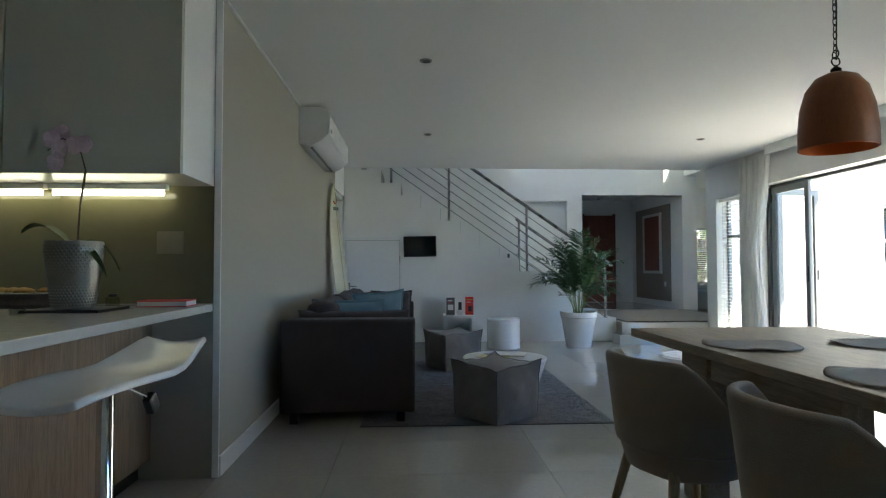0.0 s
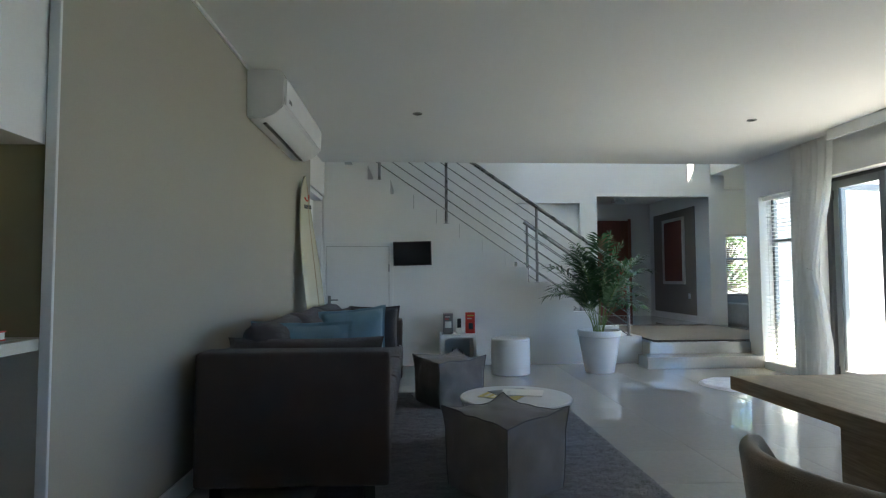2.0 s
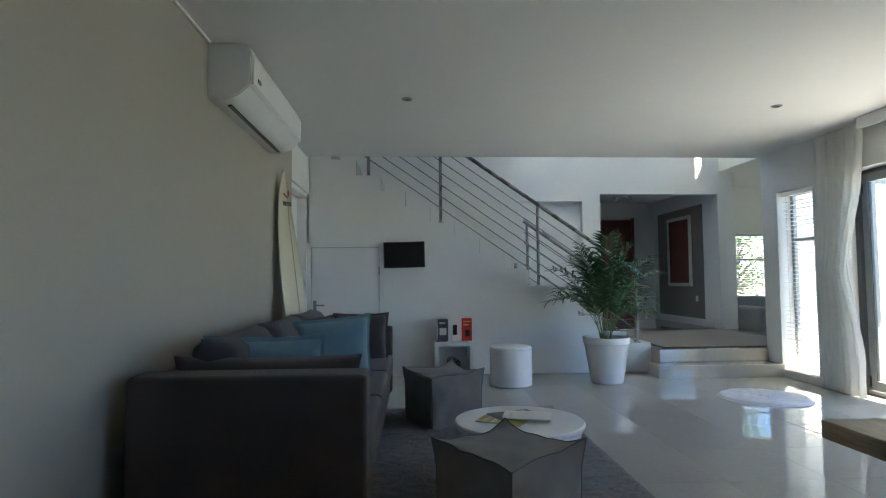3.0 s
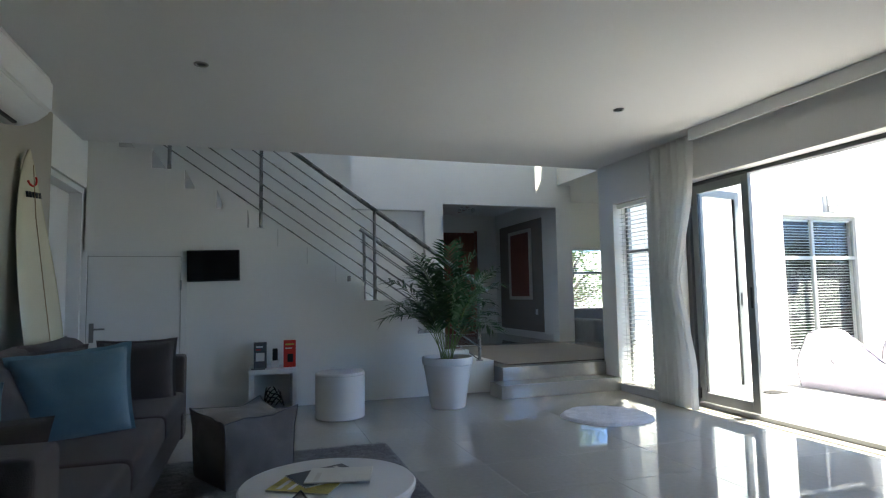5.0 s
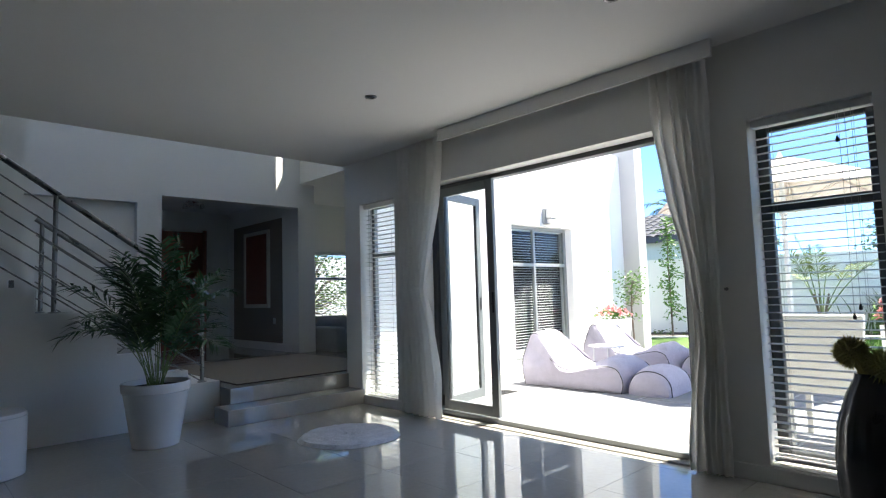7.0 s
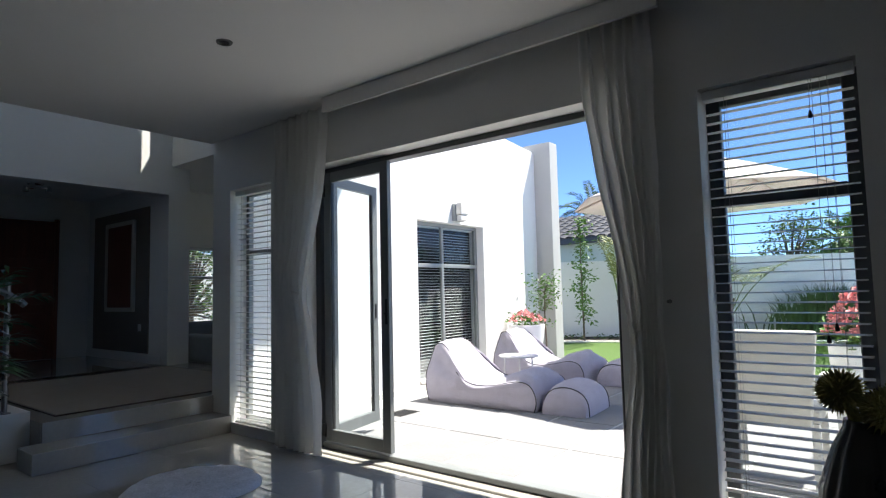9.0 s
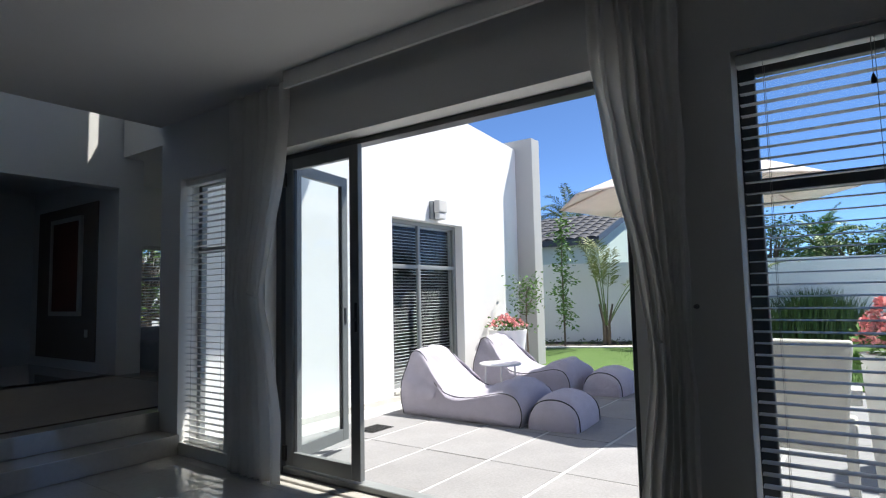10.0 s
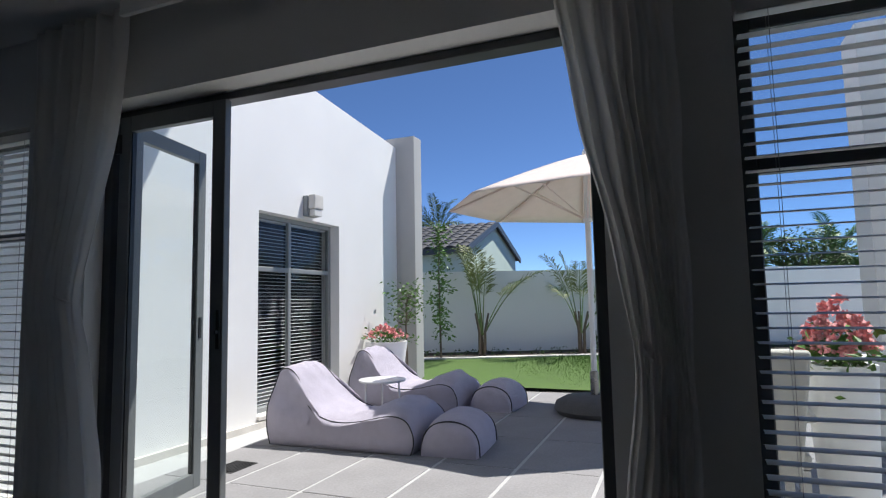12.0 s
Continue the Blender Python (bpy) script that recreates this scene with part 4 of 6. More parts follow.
def dining_chair(at, turn):
    c = thing("dining_chair", "beige fabric tub dining chair with wooden legs", "chair", "chairs at the dining table", at, turn)
    bm = bmesh.new()
    rows = []
    n = 28
    for i in range(n + 1):
        a = math.radians(-128 + 256 * i / n)          # back at -y
        f = abs(a) / math.radians(128)
        top = 0.775 - 0.02 * f - 0.19 * max(0, min(1, (f - 0.42) / 0.30)) ** 1.3 * (1 if f > 0.42 else 0)
        low = 0.42
        r = 0.265
        col = []
        for k in range(7):
            s = k / 6
            z = low + (top - low) * s
            rr = r * (0.93 + 0.17 * s * (1 - 0.6 * f))
            col.append(bm.verts.new((rr * math.sin(a), -rr * math.cos(a) * 1.0, z)))
        rows.append(col)
    for p, q in zip(rows, rows[1:]):
        for k in range(6):
            bm.faces.new((p[k], q[k], q[k + 1], p[k + 1]))
    shell = part("backrest", bm, M_beige, c, "curved beige fabric back and arms", smooth=70)
    so = shell.modifiers.new("thickness", "SOLIDIFY")
    so.thickness, so.offset = 0.038, 0
    bv = shell.modifiers.new("edge", "BEVEL")
    bv.width, bv.segments = 0.015, 3
    bm = bmesh.new()
    lathe(bm, [(0.16, 0.30), (0.225, 0.33), (0.248, 0.40), (0.25, 0.45), (0.235, 0.475), (0.1, 0.485)], 36)
    part("seat", bm, M_beige, c, "padded beige seat", smooth=50)
    for sx in (-1, 1):
        for sy in (-1, 1):
            bm = bmesh.new()
            tube(bm, [(sx * 0.15, sy * 0.15, 0.36), (sx * 0.225, sy * 0.225, 0.0)], 0.022, 10, 0.013)
            part("leg", bm, M_leg, c, "tapered light wood leg", smooth=40)
    return c


ch = dining_chair((1.82, 3.02, 0), -90 + 10)
copy_thing(ch, pose(1.90, 2.22, 0, 0, 0, -90 - 4))
copy_thing(ch, pose(3.08, 3.0, 0, 0, 0, 90))
copy_thing(ch, pose(3.08, 2.2, 0, 0, 0, 90))


def placemat(at, r, seed):
    bm = bmesh.new()
    rnd = random.Random(seed)
    ph = rnd.uniform(0, 6)
    rings = []
    for r_f in (0.0, 0.3, 0.6, 0.85, 1.0):
        rings.append([bm.verts.new((r * r_f * math.cos(a), r * r_f * math.sin(a), 0.004 + 0.010 * r_f ** 3 * max(0, math.sin(3 * a + ph)))) for a in [2 * math.pi * i / 40 for i in range(40)]])
    for p, q in zip(rings[1:], rings[2:]):
        for i in range(40):
            j = (i + 1) % 40
            bm.faces.new((p[i], p[j], q[j], q[i]))
    bm.faces.new(rings[1])
    bmesh.ops.delete(bm, geom=rings[0], context="VERTS")
    ob = solid("placemat", bm, cloth_mat("grey_placemat", (0.36, 0.315, 0.26), 0.15), "round grey woven placemat on the table", "placemat", smooth=60)
    so = ob.modifiers.new("thickness", "SOLIDIFY")
    so.thickness = 0.002
    ob.matrix_basis = pose(*at)
    return tagged(ob, group="placemats")


placemat((2.15, 3.10, 0.780), 0.19, 1)
placemat((2.72, 3.10, 0.780), 0.19, 2)
placemat((2.15, 2.35, 0.780), 0.19, 3)

lamp = thing("pendant_lamp", "copper dome pendant lamp with orange inside", "pendant lamp", at=(2.475, 3.0, 0.0))
bm = bmesh.new()
outer = [(0.143, 1.60), (0.142, 1.68), (0.134, 1.765), (0.112, 1.845), (0.078, 1.892), (0.04, 1.91), (0.012, 1.912)]
lathe(bm, outer, 48, close=False)
shade = part("shade", bm, M_copper, lamp, "copper dome shade", smooth=60)
bm = bmesh.new()
lathe(bm, [(r - 0.005, z - 0.003) for r, z in outer], 48, close=False)
part("lining", bm, M_copper_in, lamp, "orange enamel lining", smooth=60)
bm = bmesh.new()
lathe(bm, [(0.02, 1.91), (0.02, 1.93), (0.008, 1.94)], 16)
part("cap", bm, M_iron, lamp)
for i in range(2):
    bm = bmesh.new()
    tube(bm, [(0.018 * math.cos(a) * (i == 0), 0.018 * math.cos(a) * (i == 1), 1.962 + i * 0.03 + 0.018 * math.sin(a)) for a in [2 * math.pi * k / 16 for k in range(17)]], 0.003, 6, caps=False)
    part("ring", bm, M_iron, lamp)
bm = bmesh.new()
for i in range(20):
    z = 2.015 + i * 0.0285
    o = i % 2
    tube(bm, [(0.008 * math.cos(a) * (o == 0), 0.008 * math.cos(a) * (o == 1), z + 0.018 * math.sin(a)) for a in [2 * math.pi * k / 12 for k in range(13)]], 0.0022, 5, caps=False)
part("chain", bm, M_iron, lamp, "black iron chain")
bm = bmesh.new()
tube(bm, [(0.006, 0.004, 1.97), (0.01, 0.0, 2.2), (0.004, 0.006, 2.4), (0, 0, 2.59)], 0.003, 6)
part("flex", bm, M_black, lamp)
bm = bmesh.new()
lathe(bm, [(0.05, 2.575), (0.05, 2.595), (0.045, 2.599)], 24)
part("ceiling_rose", bm, M_trim, lamp)

# ---- ceiling fittings ----
for x, y in ((0.82, 4.82), (0.89, 7.10), (4.05, 7.20), (4.14, 5.25), (2.4, 0.6)):
    dl = thing("downlight", "round steel recessed downlight, switched off", "downlight", "ceiling downlights", at=(x, y, CEIL))
    bm = bmesh.new()
    lathe(bm, [(0.028, -0.002), (0.03, -0.006), (0.044, -0.005), (0.045, -0.001), (0.045, 0.0)], 28, close=False)
    part("bezel", bm, M_steel, dl, smooth=50)
    bm = bmesh.new()
    lathe(bm, [(0.028, -0.002), (0.02, -0.0012), (0.008, -0.003), (0.002, -0.0035)], 20)
    part("bulb", bm, M_black, dl, "dark lamp recess", smooth=50)

# ---- air conditioner ----
ac = thing("air_conditioner", "white split air conditioner high on the wall", "air conditioner")
bm = bmesh.new()
prism(bm, [(LX, 2.245), (LX + 0.10, 2.235), (LX + 0.19, 2.27), (LX + 0.255, 2.33), (LX + 0.265, 2.52), (LX + 0.25, 2.572), (LX + 0.21, 2.588), (LX, 2.588)], 6.0, 7.52, "y")
es = [e for e in bm.edges if len(e.link_faces) == 2]
bmesh.ops.bevel(bm, geom=es, offset=0.008, segments=2, affect="EDGES")
part("casing", bm, M_gloss_white, ac, smooth=35)
bm = bmesh.new()
prism(bm, [(LX + 0.262, 2.335), (LX + 0.272, 2.345), (LX + 0.276, 2.515), (LX + 0.264, 2.53)], 6.02, 7.50, "y")
part("front_panel", bm, M_gloss_white, ac, "white front panel")
part("air_slot", boxed(LX + 0.088, LX + 0.112, 6.11, 7.42, 2.228, 2.243), M_black, ac, "dark air outlet slot")
bm = bmesh.new()
box(bm, -0.002, 0.002, -0.035, 0.035, -0.012, 0.012, m=pose(LX + 0.277, 6.14, 2.39))
part("badge", bm, M_black, ac, "small dark badge")
for zz in (2.275, 2.30):
    bm = bmesh.new()
    lathe(bm, [(0.010, 0.0), (0.010, 0.003), (0.006, 0.004)], 12, pose(LX + 0.035, 5.999, zz, 90, 0, 0))
    part("screw_cover", bm, M_trim, ac)


# ---- living area ----
def cushion(bm, w, h, d, m, n=14, lumps=0.010):
    """A soft pillow with pointed corners, w by h, d thick."""
    grid = {}
    for side in (1, -1):
        for i in range(n + 1):
            for j in range(n + 1):
                u, v = 2 * i / n - 1, 2 * j / n - 1
                edge = max(abs(u), abs(v)) == 1
                if edge and side == -1:
                    grid[side, i, j] = grid[1, i, j]
                    continue
                pinch = 1 - 0.10 * (1 - u * u) * abs(v) ** 3 * 0.6
                pinch2 = 1 - 0.10 * (1 - v * v) * abs(u) ** 3 * 0.6
                t = d / 2 * ((1 - u ** 4) * (1 - v ** 4)) ** 0.5
                t += lumps * (noise.noise(Vector((u * 2.2, v * 2.2, side * 3 + m.translation.y * 5))) + 0.5 * noise.noise(Vector((u * 5, v * 5, side * 3 + m.translation.y * 9)))) * (1 - u ** 6) * (1 - v ** 6)
                grid[side, i, j] = bm.verts.new(m @ Vector((w / 2 * u * pinch2, side * t, h / 2 * v * pinch)))
    for side in (1, -1):
        for i in range(n):
            for j in range(n):
                q = [grid[side, i, j], grid[side, i + 1, j], grid[side, i + 1, j + 1], grid[side, i, j + 1]]
                bm.faces.new(q if side == 1 else q[::-1])


sofa = thing("sofa", "long dark brown-grey fabric sofa along the wall", "sofa")
part("base", boxed(-0.20, 0.72, 5.05, 7.92, 0.10, 0.29, 0.02, 3), M_sofa, sofa)
part("armrest", boxed(-0.21, 0.745, 4.85, 5.055, 0.09, 0.75, 0.03, 4), M_sofa, sofa, "tall flat armrest", smooth=50)
part("armrest", boxed(-0.21, 0.735, 7.92, 8.10, 0.09, 0.70, 0.03, 4), M_sofa, sofa, "tall flat armrest", smooth=50)
part("back_frame", boxed(-0.22, -0.04, 5.06, 7.92, 0.09, 0.72, 0.03, 4), M_sofa, sofa, smooth=50)
for y0, y1 in ((5.065, 6.015), (6.02, 6.965), (6.97, 7.915)):
    part("seat_cushion", boxed(-0.02, 0.745, y0, y1, 0.285, 0.445, 0.045, 5), M_sofa, sofa, smooth=60)
for y, w in ((5.55, 0.92), (6.49, 0.92), (7.40, 0.88)):
    bm = bmesh.new()
    cushion(bm, w, 0.51, 0.30, pose(0.06, y, 0.63, -14, 0, 90), 18, 0.035)
    part("back_cushion", bm, M_sofa_dark, sofa, "soft dark back cushion", smooth=80)
bm = bmesh.new()
cushion(bm, 0.84, 0.37, 0.17, pose(0.28, 5.15, 0.612), 18, 0.02)
part("arm_cushion", bm, M_sofa, sofa, "loose cushion along the armrest", smooth=60)
for x in (-0.12, 0.64):
    for y in (4.95, 8.0):
        part("foot", boxed(x - 0.03, x + 0.03, y - 0.03, y + 0.03, 0.012 if x > 0.3 else 0.0, 0.10, 0.004), M_black, sofa)


def pillow(at, turn, lean, size, d, material, label, roll=0.0):
    bm = bmesh.new()
    cushion(bm, size, size * 0.97, d, Matrix.Identity(4), 12)
    ob = solid("cushion", bm, material, label, "cushion", smooth=80)
    tagged(ob, group="sofa cushions")
    ob.matrix_basis = pose(*at, 0, 0, turn) @ pose(0, 0, 0, lean, roll, 0)
    # a flat sewn flange round the edge, a little wavy
    rows = [[], [], [], []]
    for k in range(4):
        a, b = [(-1, -1), (1, -1), (1, 1), (-1, 1), (-1, -1)][k:k + 2]
        for i in range(14):
            s = i / 14
            u, v = a[0] + (b[0] - a[0]) * s, a[1] + (b[1] - a[1]) * s
            p1 = 1 - 0.06 * (1 - u * u) * abs(v) ** 3
            p2 = 1 - 0.06 * (1 - v * v) * abs(u) ** 3
            wave = 0.006 * math.sin(23 * (k + s) + size * 9)
            for r, (f, off) in enumerate(((0.985, -0.003), (1.07, wave - 0.002), (1.07, wave + 0.002), (0.985, 0.003))):
                rows[r].append((size / 2 * u * p2 * f, off, size * 0.97 / 2 * v * p1 * f))
    bm = bmesh.new()
    rv = [[bm.verts.new(q) for q in r] for r in rows]
    nn = len(rv[0])
    for r in range(3):
        for i in range(nn):
            bm.faces.new((rv[r][i], rv[r][(i + 1) % nn], rv[r + 1][(i + 1) % nn], rv[r + 1][i]))
    part("flange", bm, material, ob, "flat stitched flange edge", smooth=60)
    return ob


pillow((0.385, 6.55, 0.645), 14, 18, 0.49, 0.17, M_blue, "dusty blue scatter cushion leaning on the sofa", -5)
pillow((0.22, 5.38, 0.600), 2, 12, 0.54, 0.16, M_blue, "dusty blue scatter cushion slumped by the armrest")
pillow((0.47, 7.68, 0.615), 3, 9, 0.46, 0.16, M_sofa_dark, "dark grey scatter cushion against the far armrest")
pillow((0.12, 6.98, 0.63), 60, 14, 0.46, 0.16, M_sofa_dark, "dark grey scatter cushion against the sofa back")

# rug
bm = bmesh.new()
nx, ny = 90, 140
vs = [[bm.verts.new((0.36 + 1.81 * i / nx + random.uniform(-0.004, 0.004), 4.82 + 2.81 * j / ny + random.uniform(-0.004, 0.004), 0.008 + random.uniform(0, 0.010) * (0 < i < nx and 0 < j < ny))) for j in range(ny + 1)] for i in range(nx + 1)]
for i in range(nx):
    for j in range(ny):
        bm.faces.new((vs[i][j], vs[i + 1][j], vs[i + 1][j + 1], vs[i][j + 1]))
rug = thing("rug", "dark grey shaggy rectangular rug under the poufs", "rug")
part("shag_top", bm, M_rug, rug, smooth=60)
vs, fs = [], []
rugr = random.Random(5)
for i in range(26000):
    x, y, a = rugr.uniform(0.37, 2.16), rugr.uniform(4.83, 7.62), rugr.uniform(0, 6.28)
    h, w, l = rugr.uniform(0.006, 0.014), 0.0022, rugr.uniform(0.008, 0.018)
    c, s = math.cos(a), math.sin(a)
    n = len(vs)
    vs += [(x - w * s, y + w * c, 0.010), (x + w * s, y - w * c, 0.010), (x + l * c, y + l * s, 0.010 + h)]
    fs.append((n, n + 1, n + 2))
me = bpy.data.meshes.new("shag_fibre")
me.from_pydata(vs, [], fs)
me.materials.append(M_tuft)
pile = tagged(new("shag_fibre", me), "pale grey pile fibres", kind="stuff")
pile.parent = rug
part("backing", boxed(0.36, 2.17, 4.82, 7.63, 0.0005, 0.0075), M_rug, rug)


def pouf(at, turn, label):
    """A slack canvas cube: drawn-out corners, sagging top edges, bellied sides."""
    p = thing("pouf", label, "pouf", "canvas cube poufs", at, turn)
    s, h = 0.222, 0.40
    seed = Vector(at) * 3

    def shape(u, w, t):
        wall = max(abs(u), abs(w))
        edge = min(abs(u), abs(w))
        rise = (t + 1) / 2
        # the plan swells low down and draws in under the top, with the top corners pulled out
        swell = 1 + 0.10 * math.sin(math.pi * min(1, rise * 0.95)) * (1 - 0.35 * edge ** 2)
        tip = 0.06 * (abs(u * w)) ** 4 * max(0, rise - 0.75) / 0.25
        draw = -0.07 * (1 - edge ** 2) * max(0, rise - 0.6) / 0.4 * (wall ** 3)
        k = swell + tip + draw - 0.05 * (1 - rise) ** 4 - 0.07 * abs(u * w) ** 3 * math.sin(math.pi * rise)
        x, y, z = u * s * k, w * s * k, rise * h
        if t > 0.5:
            g = (t - 0.5) * 2
            ear = 0.036 if u + w > -0.6 else -0.012
            z += g * (ear * (u * w) ** 2 * (0.6 + 0.4 * (u * w) ** 2) + 0.016 * (1 - u * u) * (1 - w * w) - 0.012)
            z += g * 0.014 * noise.noise(Vector((u * 2.2, w * 2.2, 4)) + seed)
        f = 0.020 * noise.noise(Vector((u * 1.5, w * 1.5, t * 1.2)) + seed) + 0.007 * noise.noise(Vector((u * 4, w * 4, t * 2.2)) + seed)
        f *= (1 - abs(t) ** 6) * (1 - (abs(u * w)) ** 6)
        x, y = x * (1 + f / s), y * (1 + f / s)
        return Vector((x, y, max(z, 0.0) if t > -0.999 else 0.0))

    bm = bmesh.new()
    box(bm, -1, 1, -1, 1, -1, 1)
    bmesh.ops.subdivide_edges(bm, edges=bm.edges[:], cuts=15, use_grid_fill=True)
    for v in bm.verts:
        v.co = shape(v.co.x, v.co.y, v.co.z)
    part("body", bm, M_pouf, p, smooth=70)
    ends = [(-1, -1), (1, -1), (1, 1), (-1, 1)]
    lines = [((*ends[k], 1), (*ends[(k + 1) % 4], 1)) for k in range(4)] + [((*e, -0.95), (*e, 1)) for e in ends]
    for a, b in lines:
        pts = [shape(*[a[k] + (b[k] - a[k]) * i / 20 for k in range(3)]) for i in range(21)]
        mid = Vector((0, 0, h * 0.5))
        bm = bmesh.new()
        tube(bm, [q + (q - mid).normalized() * 0.0015 for q in pts], 0.0032, 5)
        part("piping", bm, M_seam, p, "dark piped seam", smooth=80)
    return p


pouf((1.345, 5.035, 0.016), 38, "grey canvas cube pouf beside the coffee table")
pouf((1.165, 7.13, 0.016), 28, "grey canvas cube pouf in front of the sofa's far end")

ct = thing("coffee_table", "low round white coffee table", "coffee table", at=(1.53, 5.78, 0.016))
bm = bmesh.new()
lathe(bm, [(0.25, 0.0), (0.262, 0.008), (0.30, 0.12), (0.350, 0.265), (0.358, 0.287)], 72)
part("drum", bm, M_gloss_white, ct, "white tapered drum base", smooth=40)
bm = bmesh.new()
lathe(bm, [(0.355, 0.288), (0.366, 0.295), (0.368, 0.312), (0.36, 0.32), (0.02, 0.322)], 72)
part("tabletop", bm, M_gloss_white, ct, "round white tabletop", smooth=40)
for i, (x, y, r, mt) in enumerate(((1.44, 5.76, 60, M_yellow), (1.52, 5.84, -70, M_card_grey), (1.58, 5.80, 75, M_paper))):
    z = 0.3385 + 0.0062 * i
    mg = thing("magazine", "glossy magazine lying on the coffee table", "magazine", "magazines on the coffee table", (x, y, z), r)
    bm = boxed(-0.10, 0.10, -0.135, 0.135, 0, 0.005, 0.001, 1)
    part("pages", bm, M_paper, mg)
    part("cover", boxed(-0.10, 0.10, -0.135, 0.135, 0.0052, 0.0058), mt, mg, "printed cover")
    for k in range(2):
        part("print_bar", boxed(-0.08, 0.03 - 0.03 * k, 0.08 - 0.05 * k, 0.10 - 0.05 * k, 0.0059, 0.0061), M_paper if k else M_stone, mg, "blurred title print")

# white drum stool
bm = bmesh.new()
lathe(bm, [(0.215, 0.0), (0.226, 0.008), (0.226, 0.388)], 56)
ds = thing("drum_stool", "white glossy drum stool", "stool", at=(1.985, 8.74, 0.0))
part("body", bm, M_gloss_white, ds, smooth=40)
bm = bmesh.new()
lathe(bm, [(0.223, 0.389), (0.227, 0.393), (0.227, 0.402), (0.218, 0.415), (0.20, 0.418), (0.02, 0.418)], 56)
part("seat", bm, M_gloss_white, ds, "round white seat lid", smooth=40)
# side table
st = thing("side_table", "small white open cube side table against the wall", "side table")
part("top", boxed(1.175, 1.615, 9.05, 9.44, 0.385, 0.43, 0.003), M_trim, st)
part("bottom", boxed(1.175, 1.615, 9.05, 9.44, 0.0, 0.045, 0.003), M_trim, st)
part("side", boxed(1.175, 1.22, 9.05, 9.44, 0.045, 0.385, 0.003), M_trim, st)
part("side", boxed(1.57, 1.615, 9.05, 9.44, 0.045, 0.385, 0.003), M_trim, st)
part("back", boxed(1.22, 1.57, 9.42, 9.438, 0.045, 0.385), M_trim, st)
cb = thing("cable_bundle", "tangle of black cables stored in the cube", "cables")
for i in range(9):
    a = 0.7 * i
    bm = bmesh.new()
    tube(bm, [(1.40 + 0.10 * math.cos(a + t * 2.2) * (1 - 0.3 * t), 9.24 + 0.08 * math.sin(a + t * 2.2), 0.05 + 0.17 * t + 0.03 * math.sin(5 * t + i)) for t in [k / 8 for k in range(9)]], 0.006, 5)
    part("cable", bm, M_black, cb, smooth=60)


def carton(x0, x1, z1, y, material, name, label, cat):
    c = thing(name, label, cat)
    part("box", boxed(x0, x1, y - 0.03, y + 0.03, 0.4302, z1, 0.002, 1), material, c)
    return c


c = carton(1.215, 1.335, 0.68, 9.20, M_card_grey, "carton", "tall grey printed product box", "box")
part("print_panel", boxed(1.235, 1.315, 9.167, 9.1695, 0.50, 0.58), M_paper, c, "pale printed picture")
part("print_bar", boxed(1.235, 1.30, 9.167, 9.1695, 0.63, 0.645), M_paper, c)
part("print_bar", boxed(1.235, 1.28, 9.167, 9.1695, 0.605, 0.615), M_red, c)
c = carton(1.495, 1.61, 0.69, 9.20, M_red, "carton", "tall red printed product box", "box")
part("print_bar", boxed(1.51, 1.595, 9.167, 9.1695, 0.645, 0.66), M_yellow, c)
part("print_bar", boxed(1.51, 1.57, 9.167, 9.1695, 0.61, 0.62), M_paper, c)
part("print_panel", boxed(1.53, 1.585, 9.167, 9.1695, 0.48, 0.56), M_black, c)
dev = thing("cordless_phone", "small black cordless phone on a silver cradle", "phone")
part("cradle", boxed(1.375, 1.455, 9.16, 9.24, 0.4302, 0.50, 0.008), M_paper, dev, "silver cradle")
part("handset", boxed(1.39, 1.44, 9.18, 9.215, 0.49, 0.615, 0.010), M_black, dev, "black handset")
part("card", boxed(1.19, 1.32, 9.07, 9.15, 0.4304, 0.436, 0.001), M_card_grey, thing("leaflet", "dark leaflet on the side table", "leaflet"))
# television
tv = thing("television", "small black flat television on a wall bracket", "television")
m = pose(0.83, 9.385, 1.438, 2, -1.2, -2)
bm = bmesh.new()
box(bm, -0.245, 0.245, -0.018, 0.018, -0.155, 0.155, 0.006, m=m)
part("housing", bm, M_black, tv)
bm = bmesh.new()
box(bm, -0.232, 0.232, -0.021, -0.0185, -0.138, 0.143, m=m)
part("screen", bm, M_screen, tv, "dark switched-off screen")
part("bracket", boxed(0.77, 0.89, 9.395, 9.459, 1.38, 1.50, 0.004), M_iron, tv)
# surfboard
sb = thing("surfboard", "cream surfboard leaning upright in the corner", "surfboard", at=(-0.03, 7.95, 0.0))
sb.matrix_basis = pose(-0.035, 7.90, 0.0, 0, -6.0, 0) @ pose(0, 0, 0, 3, 0, -13)
bm = bmesh.new()
rows = []
L, n = 2.16, 40
for i in range(n + 1):
    s = i / n
    half = 0.245 * (math.sin(math.pi * min(1.0, s * 0.96 + 0.04)) ** 0.62) * (1 - 0.18 * s)
    half = max(half, 0.004)
    th = 0.028 * math.sin(math.pi * min(max(s, 0.03), 0.98)) ** 0.5 + 0.003
    rock = 0.06 * max(0, s - 0.7) ** 2 * 8 + 0.02 * max(0, 0.2 - s)
    row = []
    for k in range(16):
        a = 2 * math.pi * k / 16
        row.append(bm.verts.new((th * math.sin(a) + rock, half * math.cos(a), L * s)))
    rows.append(row)
for a, b in zip(rows, rows[1:]):
    for k in range(16):
        j = (k + 1) % 16
        bm.faces.new((a[k], a[j], b[j], b[k]))
bm.faces.new(rows[0]), bm.faces.new(rows[-1][::-1])
part("hull", bm, M_board, sb, smooth=60)
